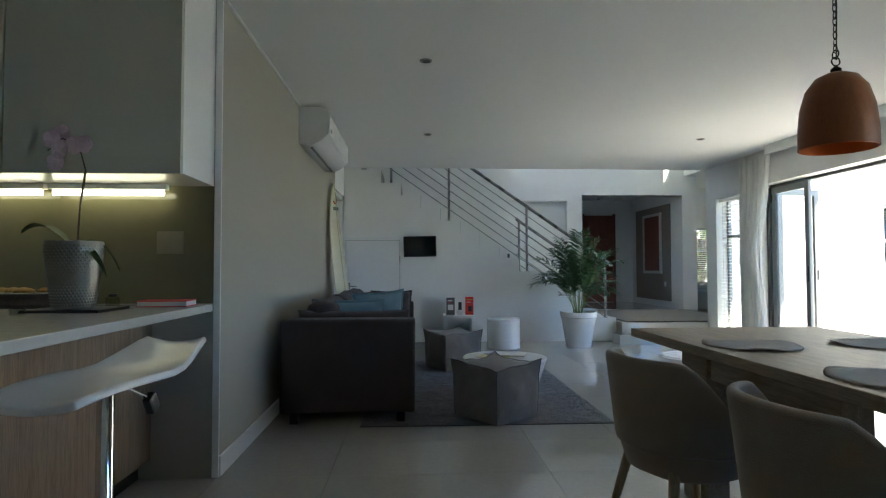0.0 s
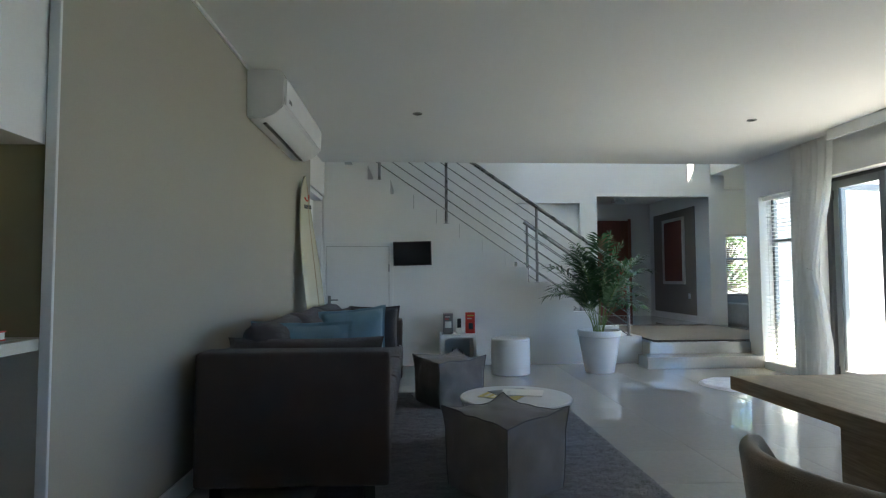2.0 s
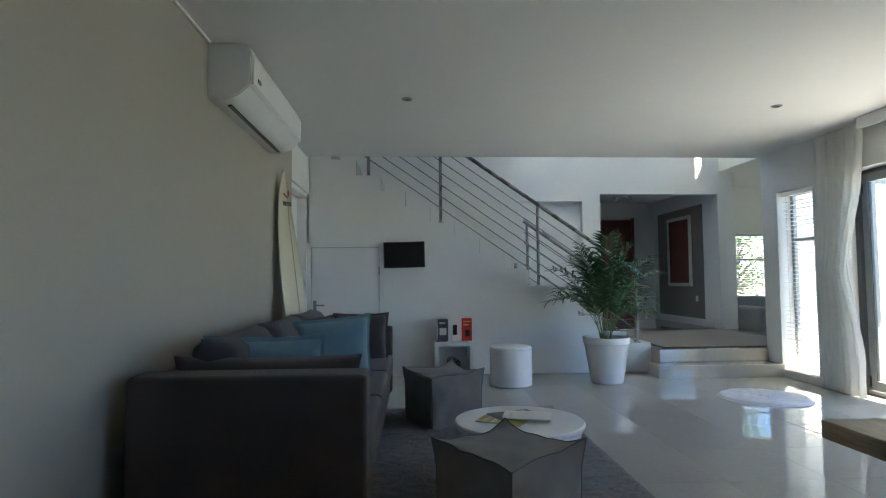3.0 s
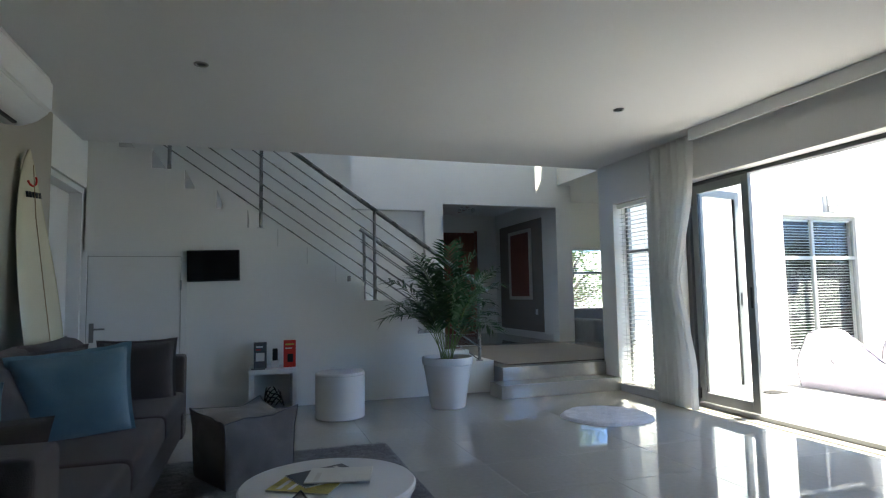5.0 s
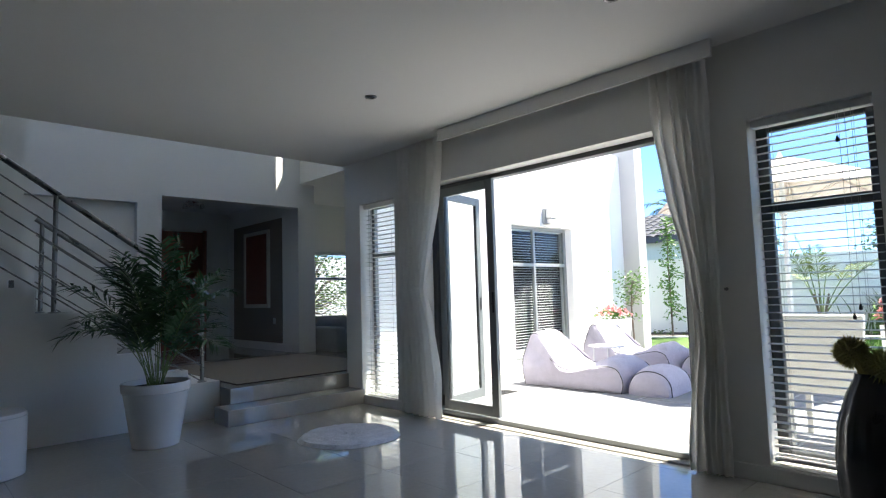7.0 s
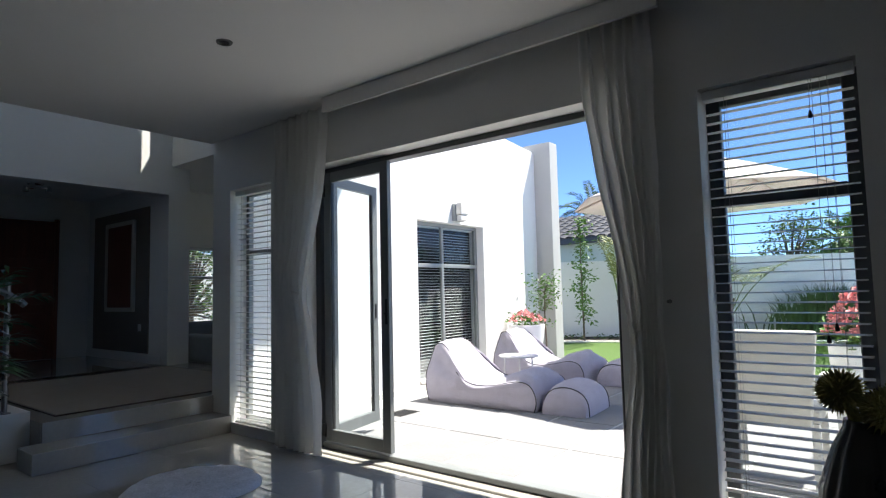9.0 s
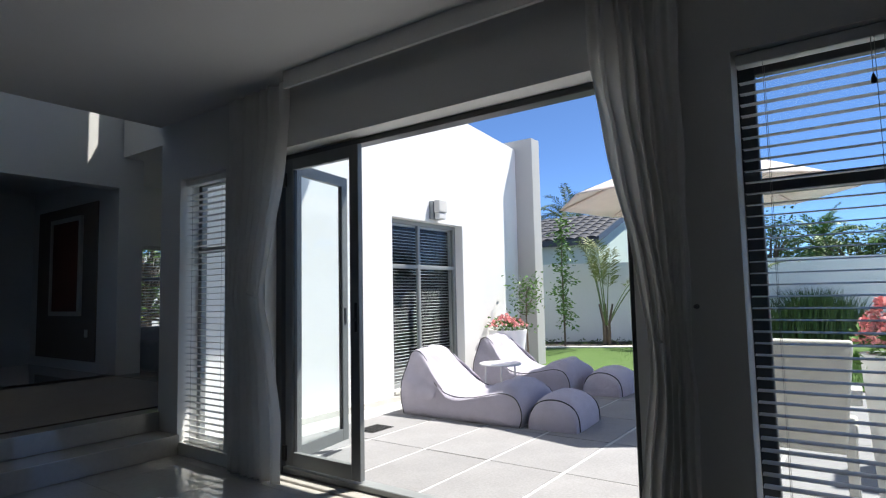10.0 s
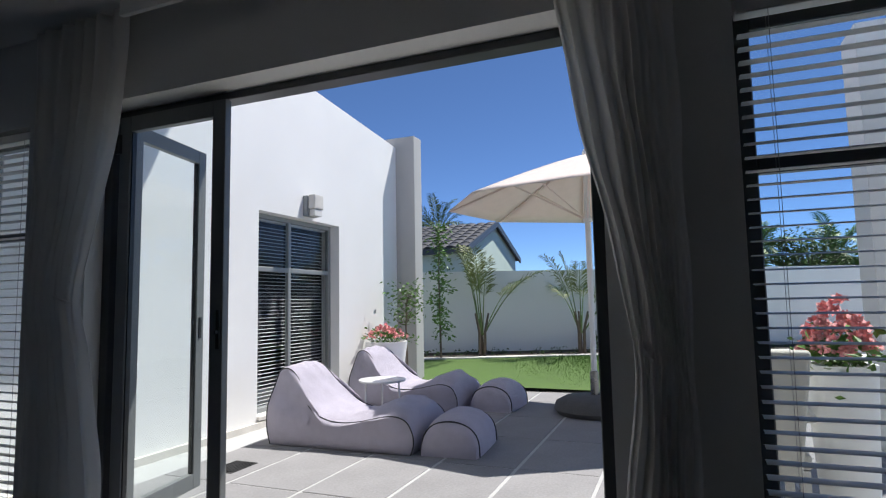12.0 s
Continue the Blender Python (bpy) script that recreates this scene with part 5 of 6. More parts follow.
bm = bmesh.new()
tube(bm, [(0.031, 0.0, 0.1), (0.034, 0, 0.6), (0.034, 0, 1.2), (0.036, 0, 1.7), (0.06, 0, 2.05)], 0.003, 5)
part("stringer", bm, M_leg, sb, "thin wooden stringer")
bm = bmesh.new()
for i in range(12):
    a = math.radians(200 + 20 * i)
    if i < 9:
        b = math.radians(220 + 20 * i)
        tube(bm, [(0.040, 0.05 * math.cos(a), 1.96 + 0.05 * math.sin(a)), (0.040, 0.05 * math.cos(b), 1.96 + 0.05 * math.sin(b))], 0.007, 5)
part("emblem", bm, M_red, sb, "plain red swirl emblem")
bm = bmesh.new()
for i in range(5):
    box(bm, 0.036, 0.039, 0.06 - 0.035 * i, 0.085 - 0.035 * i, 1.83, 1.87)
part("deck_print", bm, M_black, sb, "short row of dark print bars")


# ---- plants ----
def frond(bm, base, yaw, lift, length, droop, pairs, leaflet, width, rnd, stem_r=0.005, mat_stem=1, bare=0.30):
    """An arching palm frond: a thin rib and paired narrow leaflets."""
    base = Vector(base)
    d0 = Vector((math.cos(yaw) * math.cos(lift), math.sin(yaw) * math.cos(lift), math.sin(lift)))
    pts, p, d = [], base.copy(), d0.copy()
    n = 14
    for i in range(n + 1):
        pts.append(p.copy())
        p = p + d * (length / n)
        d = (d + Vector((0, 0, -droop / n * (0.3 + 1.4 * i / n)))).normalized()
    first = len(bm.faces)
    tube(bm, pts, stem_r, 5, stem_r * 0.25)
    bm.faces.ensure_lookup_table()
    for f in bm.faces[first:]:
        f.material_index = mat_stem
    for k in range(pairs):
        s = bare + (1 - bare) * k / (pairs - 1)
        x = s * n
        i = min(int(x), n - 1)
        q = pts[i].lerp(pts[i + 1], x - i)
        ax = (pts[i + 1] - pts[i]).normalized()
        side = ax.cross(Vector((0, 0, 1)))
        if side.length < 0.05:
            side = Vector((1, 0, 0))
        side.normalize()
        upv = side.cross(ax)
        size = leaflet * (0.55 + 0.6 * math.sin(math.pi * min(1, (s - 0.25) / 0.78))) * rnd.uniform(0.85, 1.12)
        for sg in (-1, 1):
            out = (ax * rnd.uniform(0.55, 0.9) + side * sg * rnd.uniform(0.7, 1.0) + upv * rnd.uniform(0.0, 0.35)).normalized()
            tipv = q + out * size + Vector((0, 0, -size * rnd.uniform(0.12, 0.45)))
            mid = q + out * size * 0.5 + Vector((0, 0, -size * 0.03))
            wv = ax.cross(out)
            wv = out.cross(wv).normalized() * width
            a = bm.verts.new(q)
            b, c = bm.verts.new(mid + wv), bm.verts.new(mid - wv)
            e = bm.verts.new(tipv)
            bm.faces.new((a, b, c)), bm.faces.new((b, e, c))


def palm_pot():
    p = thing("potted_palm", "leafy green palm in a tall white pot", "potted plant", at=(3.06, 8.80, 0.0))
    bm = bmesh.new()
    lathe(bm, [(0.165, 0.0), (0.172, 0.006), (0.238, 0.415), (0.241, 0.42), (0.249, 0.425), (0.256, 0.488), (0.252, 0.495), (0.238, 0.495), (0.232, 0.44)], 56)
    part("pot", bm, M_gloss_white, p, "tapered white pot with a wide rim", smooth=40)
    bm = bmesh.new()
    lathe(bm, [(0.233, 0.43), (0.233, 0.452), (0.12, 0.46), (0.02, 0.462)], 30)
    part("soil", bm, M_terra, p, "dark potting soil", smooth=40)
    rnd = random.Random(21)
    for i in range(24):
        yaw = 2.399 * i + rnd.uniform(-0.3, 0.3)
        inner = i / 24
        lift = math.radians(85 - 19 * inner + rnd.uniform(-5, 5))
        ln = rnd.uniform(1.08, 1.26) * (1.0 - 0.34 * inner)
        bm = bmesh.new()
        r = rnd.uniform(0.01, 0.07)
        frond(bm, (r * math.cos(yaw), r * math.sin(yaw), 0.45), yaw, lift, ln, rnd.uniform(1.5, 2.1) + 0.5 * inner, 23, 0.25, 0.0120, rnd, 0.0045, 1, 0.36)
        part("frond", bm, [M_palm, M_stem], p)
    return p


palm_pot()

# round mat by the doors
bm = bmesh.new()
rnd = random.Random(2)
rings = [[bm.verts.new((4.23 + r * (1 + 0.02 * math.sin(5 * a)) * math.cos(a), 7.82 + r * (1 + 0.02 * math.sin(5 * a)) * math.sin(a), (0.018 if r < 0.4 else 0.002) + rnd.uniform(0, 0.008) * (r < 0.4))) for a in [2 * math.pi * i / 72 for i in range(72)]] for r in [0.02 + 0.02 * k for k in range(20)] + [0.405]]
for a, b in zip(rings, rings[1:]):
    for i in range(72):
        j = (i + 1) % 72
        bm.faces.new((a[i], a[j], b[j], b[i]))
bm.faces.new(rings[0])
solid("round_mat", bm, M_mat, "small round white fluffy mat on the tiles", "mat", smooth=60)

# black vase with cactus flowers by the dark window
va = thing("floor_vase", "tall black ribbed vase holding spiky cactus heads", "vase", at=(4.80, 4.42, 0.0))
bm = bmesh.new()
seg = 48
prof = [(0.10, 0.0), (0.13, 0.01), (0.165, 0.15), (0.172, 0.30), (0.155, 0.46), (0.11, 0.60), (0.075, 0.67), (0.07, 0.70), (0.06, 0.70), (0.055, 0.64)]
rings = [[bm.verts.new((r * (1 + 0.03 * (math.cos(12 * a))) * math.cos(a), r * (1 + 0.03 * math.cos(12 * a)) * math.sin(a), z)) for a in [2 * math.pi * i / seg for i in range(seg)]] for r, z in prof]
for a, b in zip(rings, rings[1:]):
    for i in range(seg):
        j = (i + 1) % seg
        bm.faces.new((a[i], a[j], b[j], b[i]))
bm.faces.new(rings[0][::-1])
part("vase_body", bm, M_vase, va, smooth=60)
rnd = random.Random(9)
for cx, cy, cz, r in ((0.0, 0.075, 0.79, 0.075), (-0.04, -0.05, 0.74, 0.075), (0.08, -0.09, 0.75, 0.07)):
    bm = bmesh.new()
    bmesh.ops.create_icosphere(bm, subdivisions=3, radius=r * 0.8, matrix=pose(cx, cy, cz))
    for k in range(260):
        z = 1 - 2 * (k + 0.5) / 260
        a = 2.39996 * k
        q = Vector((math.sqrt(1 - z * z) * math.cos(a), math.sqrt(1 - z * z) * math.sin(a), z))
        c = Vector((cx, cy, cz))
        o1 = q.orthogonal().normalized() * 0.006
        o2 = q.cross(o1)
        tip = bm.verts.new(c + q * r * rnd.uniform(1.05, 1.22))
        b3 = [bm.verts.new(c + q * r * 0.78 + o1 * math.cos(t) + o2 * math.sin(t)) for t in (0, 2.1, 4.2)]
        for i in range(3):
            bm.faces.new((b3[i], b3[(i + 1) % 3], tip))
    part("cactus_head", bm, M_cactus, va, "round spiky olive cactus head")
    bm = bmesh.new()
    tube(bm, [(0, 0, 0.62), (cx, cy, cz)], 0.02, 7)
    part("stem", bm, M_cactus, va)

# ---- entrance and lounge ----
d = tagged(thing("door_3", "red-brown timber front door in its frame", "door"), kind="structure")
part("door_leaf", boxed(4.86, 5.56, 14.46, 14.498, PLAT + 0.005, 2.38, 0.003), M_reddoor, d)
part("door_frame", boxed(4.80, 4.858, 14.45, 14.499, PLAT, 2.42, 0.003), M_reddoor, d)
part("door_frame", boxed(5.562, 5.62, 14.45, 14.499, PLAT, 2.42, 0.003), M_reddoor, d)
for k in range(3):
    part("door_panel", boxed(4.95, 5.47, 14.448, 14.459, PLAT + 0.15 + 0.68 * k, PLAT + 0.70 + 0.68 * k, 0.006), M_reddoor, d)
bm = bmesh.new()
tube(bm, [(4.91, 14.44, 1.32), (4.91, 14.41, 1.32), (5.0, 14.41, 1.32)], 0.009, 8)
part("door_handle", bm, M_steel, d)
# a mirror: its reflection of the red door is a red-brown panel
framed_mirror = thing("wall_art", "tall pale-framed mirror with the red door's reflection as a panel", "picture")
part("reflection_panel", boxed(6.02, 6.035, 12.86, 13.68, 1.05, 2.24), M_reddoor, framed_mirror, "red-brown panel painted as the door's reflection")
for q in ((12.80, 12.86, 0.99, 2.30), (13.68, 13.74, 0.99, 2.30), (12.86, 13.68, 0.99, 1.05), (12.86, 13.68, 2.24, 2.30)):
    part("frame", boxed(6.0, 6.042, *q, 0.006), M_stone, framed_mirror, "pale frame")
sw = thing("wall_socket", "white wall switch plate in the entrance", "socket")
part("plate", boxed(6.035, 6.0445, 12.62, 12.70, 0.72, 0.82, 0.003), M_trim, sw)
cl = thing("ceiling_light", "chrome ceiling light with three spots", "ceiling light", at=(4.95, 13.3, 2.75))
bm = bmesh.new()
lathe(bm, [(0.10, 0.0), (0.10, -0.02), (0.08, -0.03)], 28)
part("base", bm, M_chrome, cl, smooth=40)
for k in range(3):
    a = 2.1 * k
    bm = bmesh.new()
    tube(bm, [(0, 0, -0.03), (0.08 * math.cos(a), 0.08 * math.sin(a), -0.06), (0.14 * math.cos(a), 0.14 * math.sin(a), -0.05)], 0.008, 6)
    lathe(bm, [(0.02, 0.0), (0.035, -0.03), (0.04, -0.075), (0.03, -0.08)], 16, pose(0.15 * math.cos(a), 0.15 * math.sin(a), -0.03))
    part("spot", bm, M_chrome, cl, smooth=40)
hr = thing("rug", "sand-coloured woven rug in the raised hall", "rug")
part("woven_top", boxed(4.0, 6.0, 9.42, 11.75, PLAT + 0.0005, PLAT + 0.010, 0.003), M_jute, hr)
for q in ((4.0, 6.0, 9.40, 9.42), (4.0, 6.0, 11.75, 11.77), (3.98, 4.0, 9.40, 11.77), (6.0, 6.02, 9.40, 11.77)):
    part("binding", boxed(*q, PLAT + 0.0005, PLAT + 0.011), M_sofa, hr, "dark bound edge")
co = thing("armchair", "grey upholstered armchair in the lounge", "armchair")
part("base", boxed(6.55, 7.45, 11.45, 12.25, PLAT, PLAT + 0.28, 0.04, 4), M_couch, co, smooth=50)
part("armrest", boxed(6.42, 6.60, 11.40, 12.25, PLAT, PLAT + 0.38, 0.06, 5), M_couch, co, smooth=50)
part("armrest", boxed(7.40, 7.58, 11.40, 12.25, PLAT, PLAT + 0.38, 0.06, 5), M_couch, co, smooth=50)
part("backrest", boxed(6.45, 7.12, 12.10, 12.32, PLAT, PLAT + 0.54, 0.08, 5), M_couch, co, smooth=50)

# ---- terrace ----
wl = thing("wall_lamp", "grey outdoor floodlight on the terrace wall", "wall lamp", at=(8.58, 9.0, 2.25))
part("back_box", boxed(-0.10, 0.10, -0.06, 0.0, -0.13, 0.10, 0.01), M_alu, wl)
part("lamp_head", boxed(-0.085, 0.085, -0.15, -0.06, -0.05, 0.11, 0.015), M_stone, wl)
part("lens", boxed(-0.07, 0.07, -0.14, -0.065, -0.13, -0.055, 0.01), M_paper, wl)


def lounger(at, turn, label):
    g = thing("bean_bag_lounger", label, "lounger", "outdoor bean bag loungers", at, turn)
    # outline along the length: back at +y
    prof = [(0.0, 0.0), (-0.03, 0.08), (-0.02, 0.17), (0.04, 0.255), (0.16, 0.285), (0.30, 0.265), (0.44, 0.235), (0.60, 0.215), (0.78, 0.225), (0.94, 0.29), (1.07, 0.41), (1.17, 0.535), (1.25, 0.605), (1.33, 0.615), (1.39, 0.565), (1.42, 0.38), (1.43, 0.15), (1.40, 0.0)]
    W, nx = 0.70, 18
    fine = []
    for i in range(len(prof) - 1):
        p0, p1, p2, p3 = (Vector(prof[max(i - 1, 0)]), Vector(prof[i]), Vector(prof[i + 1]), Vector(prof[min(i + 2, len(prof) - 1)]))
        for s in range(4):
            t = s / 4
            fine.append(0.5 * ((2 * p1) + (p2 - p0) * t + (2 * p0 - 5 * p1 + 4 * p2 - p3) * t * t + (3 * p1 - p0 - 3 * p2 + p3) * t ** 3))
    fine.append(Vector(prof[-1]))
    fine = [(p.x * 0.93, max(p.y, 0.0)) for p in fine]
    k = len(fine)
    def slim(y, z):
        # the back narrows towards its top
        g = min(1, max(0, (z - 0.28) / 0.30)) * min(1, max(0, (y - 0.7) / 0.2))
        return (1 + 0.03 * math.sin(math.pi * min(1, z / 0.4))) * (1 - 0.30 * g * g * (3 - 2 * g))
    def wrinkle(x, y, z):
        return 0.020 * noise.noise(Vector((x * 3, y * 6, z * 6)) + Vector(at)) + 0.012 * noise.noise(Vector((x * 5, y * 22 + z * 9, z * 8)) + Vector(at))
    bm = bmesh.new()
    cols = []
    for i in range(nx + 1):
        u = 2 * i / nx - 1
        col = []
        for y, z in fine:
            zz = z + ((0.03 + 0.075 * math.exp(-((y - 0.18) / 0.24) ** 2)) * (1 - abs(u) ** 2.6) + wrinkle(u, y, z) * (abs(u) < 0.99)) * (z > 0.05)
            col.append(bm.verts.new((W / 2 * u * slim(y, z), y, zz)))
        cols.append(col)
    for a, b in zip(cols, cols[1:]):
        for j in range(k):
            bm.faces.new((a[j], a[(j + 1) % k], b[(j + 1) % k], b[j]))
    for col, sg in ((cols[0], -1), (cols[-1], 1)):
        c = Vector((col[0].co.x, 0.70, 0.17))
        prev = col
        for f, bulge in ((0.08, 0.012), (0.22, 0.028), (0.45, 0.042), (0.7, 0.05)):
            ring = []
            for v in col:
                q = v.co.lerp(c, f)
                ring.append(bm.verts.new((q.x + sg * (bulge + wrinkle(0.3, q.y * 1.3, q.z * 1.3)), q.y, q.z)))
            for j in range(k):
                q = (j + 1) % k
                bm.faces.new((prev[j], prev[q], ring[q], ring[j]))
            prev = ring
        bm.faces.new(prev)
    part("body", bm, M_lounge, g, smooth=50)
    for sg in (-1, 1):
        bm = bmesh.new()
        tube(bm, [(sg * W / 2 * slim(y, z), y, z + 0.002) for y, z in fine], 0.0055, 5)
        part("piping", bm, M_piping, g, "dark piped seam", smooth=80)
    return g


def ottoman(at, turn, label):
    g = thing("bean_bag_ottoman", label, "ottoman", "outdoor bean bag ottomans", at, turn)
    bm = bmesh.new()
    n = 16
    cols = []
    for i in range(n + 1):
        u = 2 * i / n - 1
        col = []
        for j in range(17):
            a = math.pi * j / 16
            r = 1 - 0.36 * abs(u) ** 4
            wk = (0.022 * noise.noise(Vector((u * 3, j * 0.35, 1.7)) + Vector(at)) + 0.012 * noise.noise(Vector((u * 9, j * 0.5, 3.1)) + Vector(at))) * math.sin(a)
            col.append(bm.verts.new((0.34 * u, -0.235 * math.cos(a) * (0.8 + 0.2 * r) * (1 + wk), 0.30 * (math.sin(a) ** 0.62) * r * (1 + 2 * wk))))
        cols.append(col)
    for a, b in zip(cols, cols[1:]):
        for j in range(16):
            bm.faces.new((a[j], a[j + 1], b[j + 1], b[j]))
        bm.faces.new((a[16], a[0], b[0], b[16]))
    bm.faces.new(cols[0]), bm.faces.new(cols[-1][::-1])
    part("body", bm, M_lounge, g, smooth=75)
    for sg in (-1, 1):
        bm = bmesh.new()
        u = sg * 0.82
        r = 1 - 0.36 * 0.82 ** 4
        tube(bm, [(0.34 * u, -0.235 * math.cos(a) * (0.8 + 0.2 * r) * 1.01, 0.30 * (math.sin(a) ** 0.62) * r + 0.003) for a in [math.pi * j / 24 for j in range(25)]], 0.006, 5)
        part("piping", bm, M_piping, g, "dark piped seam", smooth=80)
    return g


TZ = -0.02
lounger((7.66, 7.17, TZ), 1, "lilac-grey bean bag lounger on the terrace")
lounger((9.36, 7.43, TZ), -3, "lilac-grey bean bag lounger near the wing wall")
ottoman((7.68, 6.89, TZ), 4, "lilac-grey bean bag footstool by the lounger")
ottoman((9.50, 7.10, TZ), -3, "lilac-grey bean bag footstool by the far lounger")
tb = thing("patio_table", "small round white metal patio table", "side table", at=(8.52, 8.05, TZ))
bm = bmesh.new()
lathe(bm, [(0.02, 0.375), (0.235, 0.375), (0.24, 0.38), (0.24, 0.39), (0.235, 0.395), (0.02, 0.395)], 40)
part("tabletop", bm, M_gloss_white, tb, smooth=40)
for k in range(3):
    a = 2.094 * k + 0.5
    bm = bmesh.new()
    tube(bm, [(0.19 * math.cos(a), 0.19 * math.sin(a), 0.375), (0.20 * math.cos(a), 0.20 * math.sin(a), 0.0)], 0.010, 8)
    part("leg", bm, M_gloss_white, tb, smooth=40)
gr = thing("drain_grate", "dark metal floor drain grate", "drain", at=(6.63, 8.26, TZ + 0.001))
part("grate_frame", boxed(-0.14, 0.14, -0.10, 0.10, 0.0, 0.004), M_grate, gr)
for k in range(7):
    part("grate_bar", boxed(-0.12, 0.12, -0.085 + 0.026 * k, -0.070 + 0.026 * k, 0.0042, 0.009), M_iron, gr)

# umbrella
um = thing("patio_umbrella", "large ecru patio umbrella on a white pole", "umbrella", at=(9.40, 6.05, TZ), turn=10)
R8, NZ = 1.50, 8
def canopy_pt(a, f):
    cosk = math.cos(math.pi / NZ) / math.cos((a % (2 * math.pi / NZ)) - math.pi / NZ)
    r = R8 * f * (1 if abs(((a / (2 * math.pi / NZ)) % 1)) < 1e-6 else cosk)
    return Vector((r * math.cos(a), r * math.sin(a), 2.71 - 0.54 * f ** 1.12 - 0.02 * math.sin(math.pi * f) * (1 - cosk) * 10))
for k in range(NZ):
    bm = bmesh.new()
    rows = []
    for i in range(9):
        f = 0.03 + 0.97 * i / 8
        rows.append([bm.verts.new(canopy_pt(2 * math.pi / NZ * (k + s / 6) + 0.2 * 0, f)) for s in range(7)])
    for a, b in zip(rows, rows[1:]):
        for s in range(6):
            bm.faces.new((a[s], a[s + 1], b[s + 1], b[s]))
    pan = part("canopy_panel", bm, M_umb, um, smooth=60)
    so = pan.modifiers.new("thickness", "SOLIDIFY")
    so.thickness = 0.003
    a = 2 * math.pi / NZ * k
    bm = bmesh.new()
    tube(bm, [canopy_pt(a, 0.04) + Vector((0, 0, -0.03)), canopy_pt(a, 0.5) + Vector((0, 0, -0.022)), canopy_pt(a, 0.98) + Vector((0, 0, -0.018))], 0.010, 6)
    rib = part("rib", bm, M_umb, um)
    bm = bmesh.new()
    tube(bm, [(0.05 * math.cos(a), 0.05 * math.sin(a), 2.02), canopy_pt(a, 0.52) + Vector((0, 0, -0.03))], 0.008, 6)
    part("strut", bm, M_umb, rib)
bm = bmesh.new()
lathe(bm, [(0.03, 0.05), (0.03, 2.69)], 20)
part("pole", bm, M_trim, um, "white pole", smooth=40)
bm = bmesh.new()
lathe(bm, [(0.05, 1.98), (0.05, 2.04)], 16)
part("hub", bm, M_trim, um)
bm = bmesh.new()
lathe(bm, [(0.02, 2.69), (0.035, 2.72), (0.02, 2.76), (0.004, 2.77)], 14)
part("finial", bm, M_trim, um)
bm = bmesh.new()
lathe(bm, [(0.38, 0.0), (0.42, 0.05), (0.40, 0.12), (0.30, 0.17), (0.05, 0.19)], 36)
part("base_cover", bm, M_rock, um, "dark round base cushion", smooth=50)
bm = bmesh.new()
lathe(bm, [(0.045, 0.19), (0.045, 0.42), (0.035, 0.43)], 16)
part("sleeve", bm, M_steel, um)
bm = bmesh.new()
tube(bm, [(0.03, -0.02, 0.36), (0.09, -0.05, 0.36)], 0.008, 6)
part("knob", bm, M_black, um)


def leaves(name, spots, size, material, rnd, parent, flat=0.4, count=8, spread=0.06):
    """Many small folded leaves around given spots, one mesh."""
    vs, fs = [], []
    for sx, sy, sz in spots:
        for _ in range(count):
            c = Vector((sx + rnd.gauss(0, spread), sy + rnd.gauss(0, spread), sz + rnd.gauss(0, spread * 0.8)))
            d = Vector((rnd.gauss(0, 1), rnd.gauss(0, 1), rnd.gauss(-0.1, flat))).normalized()
            w = d.orthogonal().normalized()
            w.rotate(Matrix.Rotation(rnd.uniform(0, 6.28), 3, d))
            s = size * rnd.uniform(0.6, 1.25)
            n = len(vs)
            nn = d.cross(w) * s * 0.10
            vs += [c, c + d * s * 0.5 + w * s * 0.22 + nn, c + d * s, c + d * s * 0.5 - w * s * 0.22 + nn]
            fs += [(n, n + 1, n + 2), (n, n + 2, n + 3)]
    me = bpy.data.meshes.new(name)
    me.from_pydata([tuple(v) for v in vs], [], fs)
    me.materials.append(material)
    ob = new(name, me)
    ob.parent = parent
    return ob


def slim_tree(at, h, label, rnd, width=0.22, size=0.10, leafy=0.25, dense=17):
    t = thing("young_tree", label, "tree", "young garden trees", at)
    bm = bmesh.new()
    tube(bm, [(0, 0, -0.05), (0.01, 0.01, h * 0.3), (-0.015, 0.01, h * 0.65), (0.01, 0, h)], 0.022, 8, 0.006)
    part("trunk", bm, M_bark, t, smooth=60)
    spots = []
    bm = bmesh.new()
    for i in range(20):
        z = h * (leafy + (1 - leafy) * i / 19)
        a = rnd.uniform(0, 6.28)
        r = width * rnd.uniform(0.5, 1.1) * (1 - 0.35 * i / 19)
        tip = (r * math.cos(a), r * math.sin(a), z + rnd.uniform(0.05, 0.18))
        tube(bm, [(0, 0, z), (tip[0] * 0.5, tip[1] * 0.5, z + 0.04), tip], 0.006, 5, 0.002)
        spots += [tip, (tip[0] * 0.6, tip[1] * 0.6, z + 0.05)]
    part("branches", bm, M_bark, t)
    tagged(leaves("crown", spots, size, M_leaf, rnd, t, count=dense, spread=0.075), "fresh green leaves")
    return t


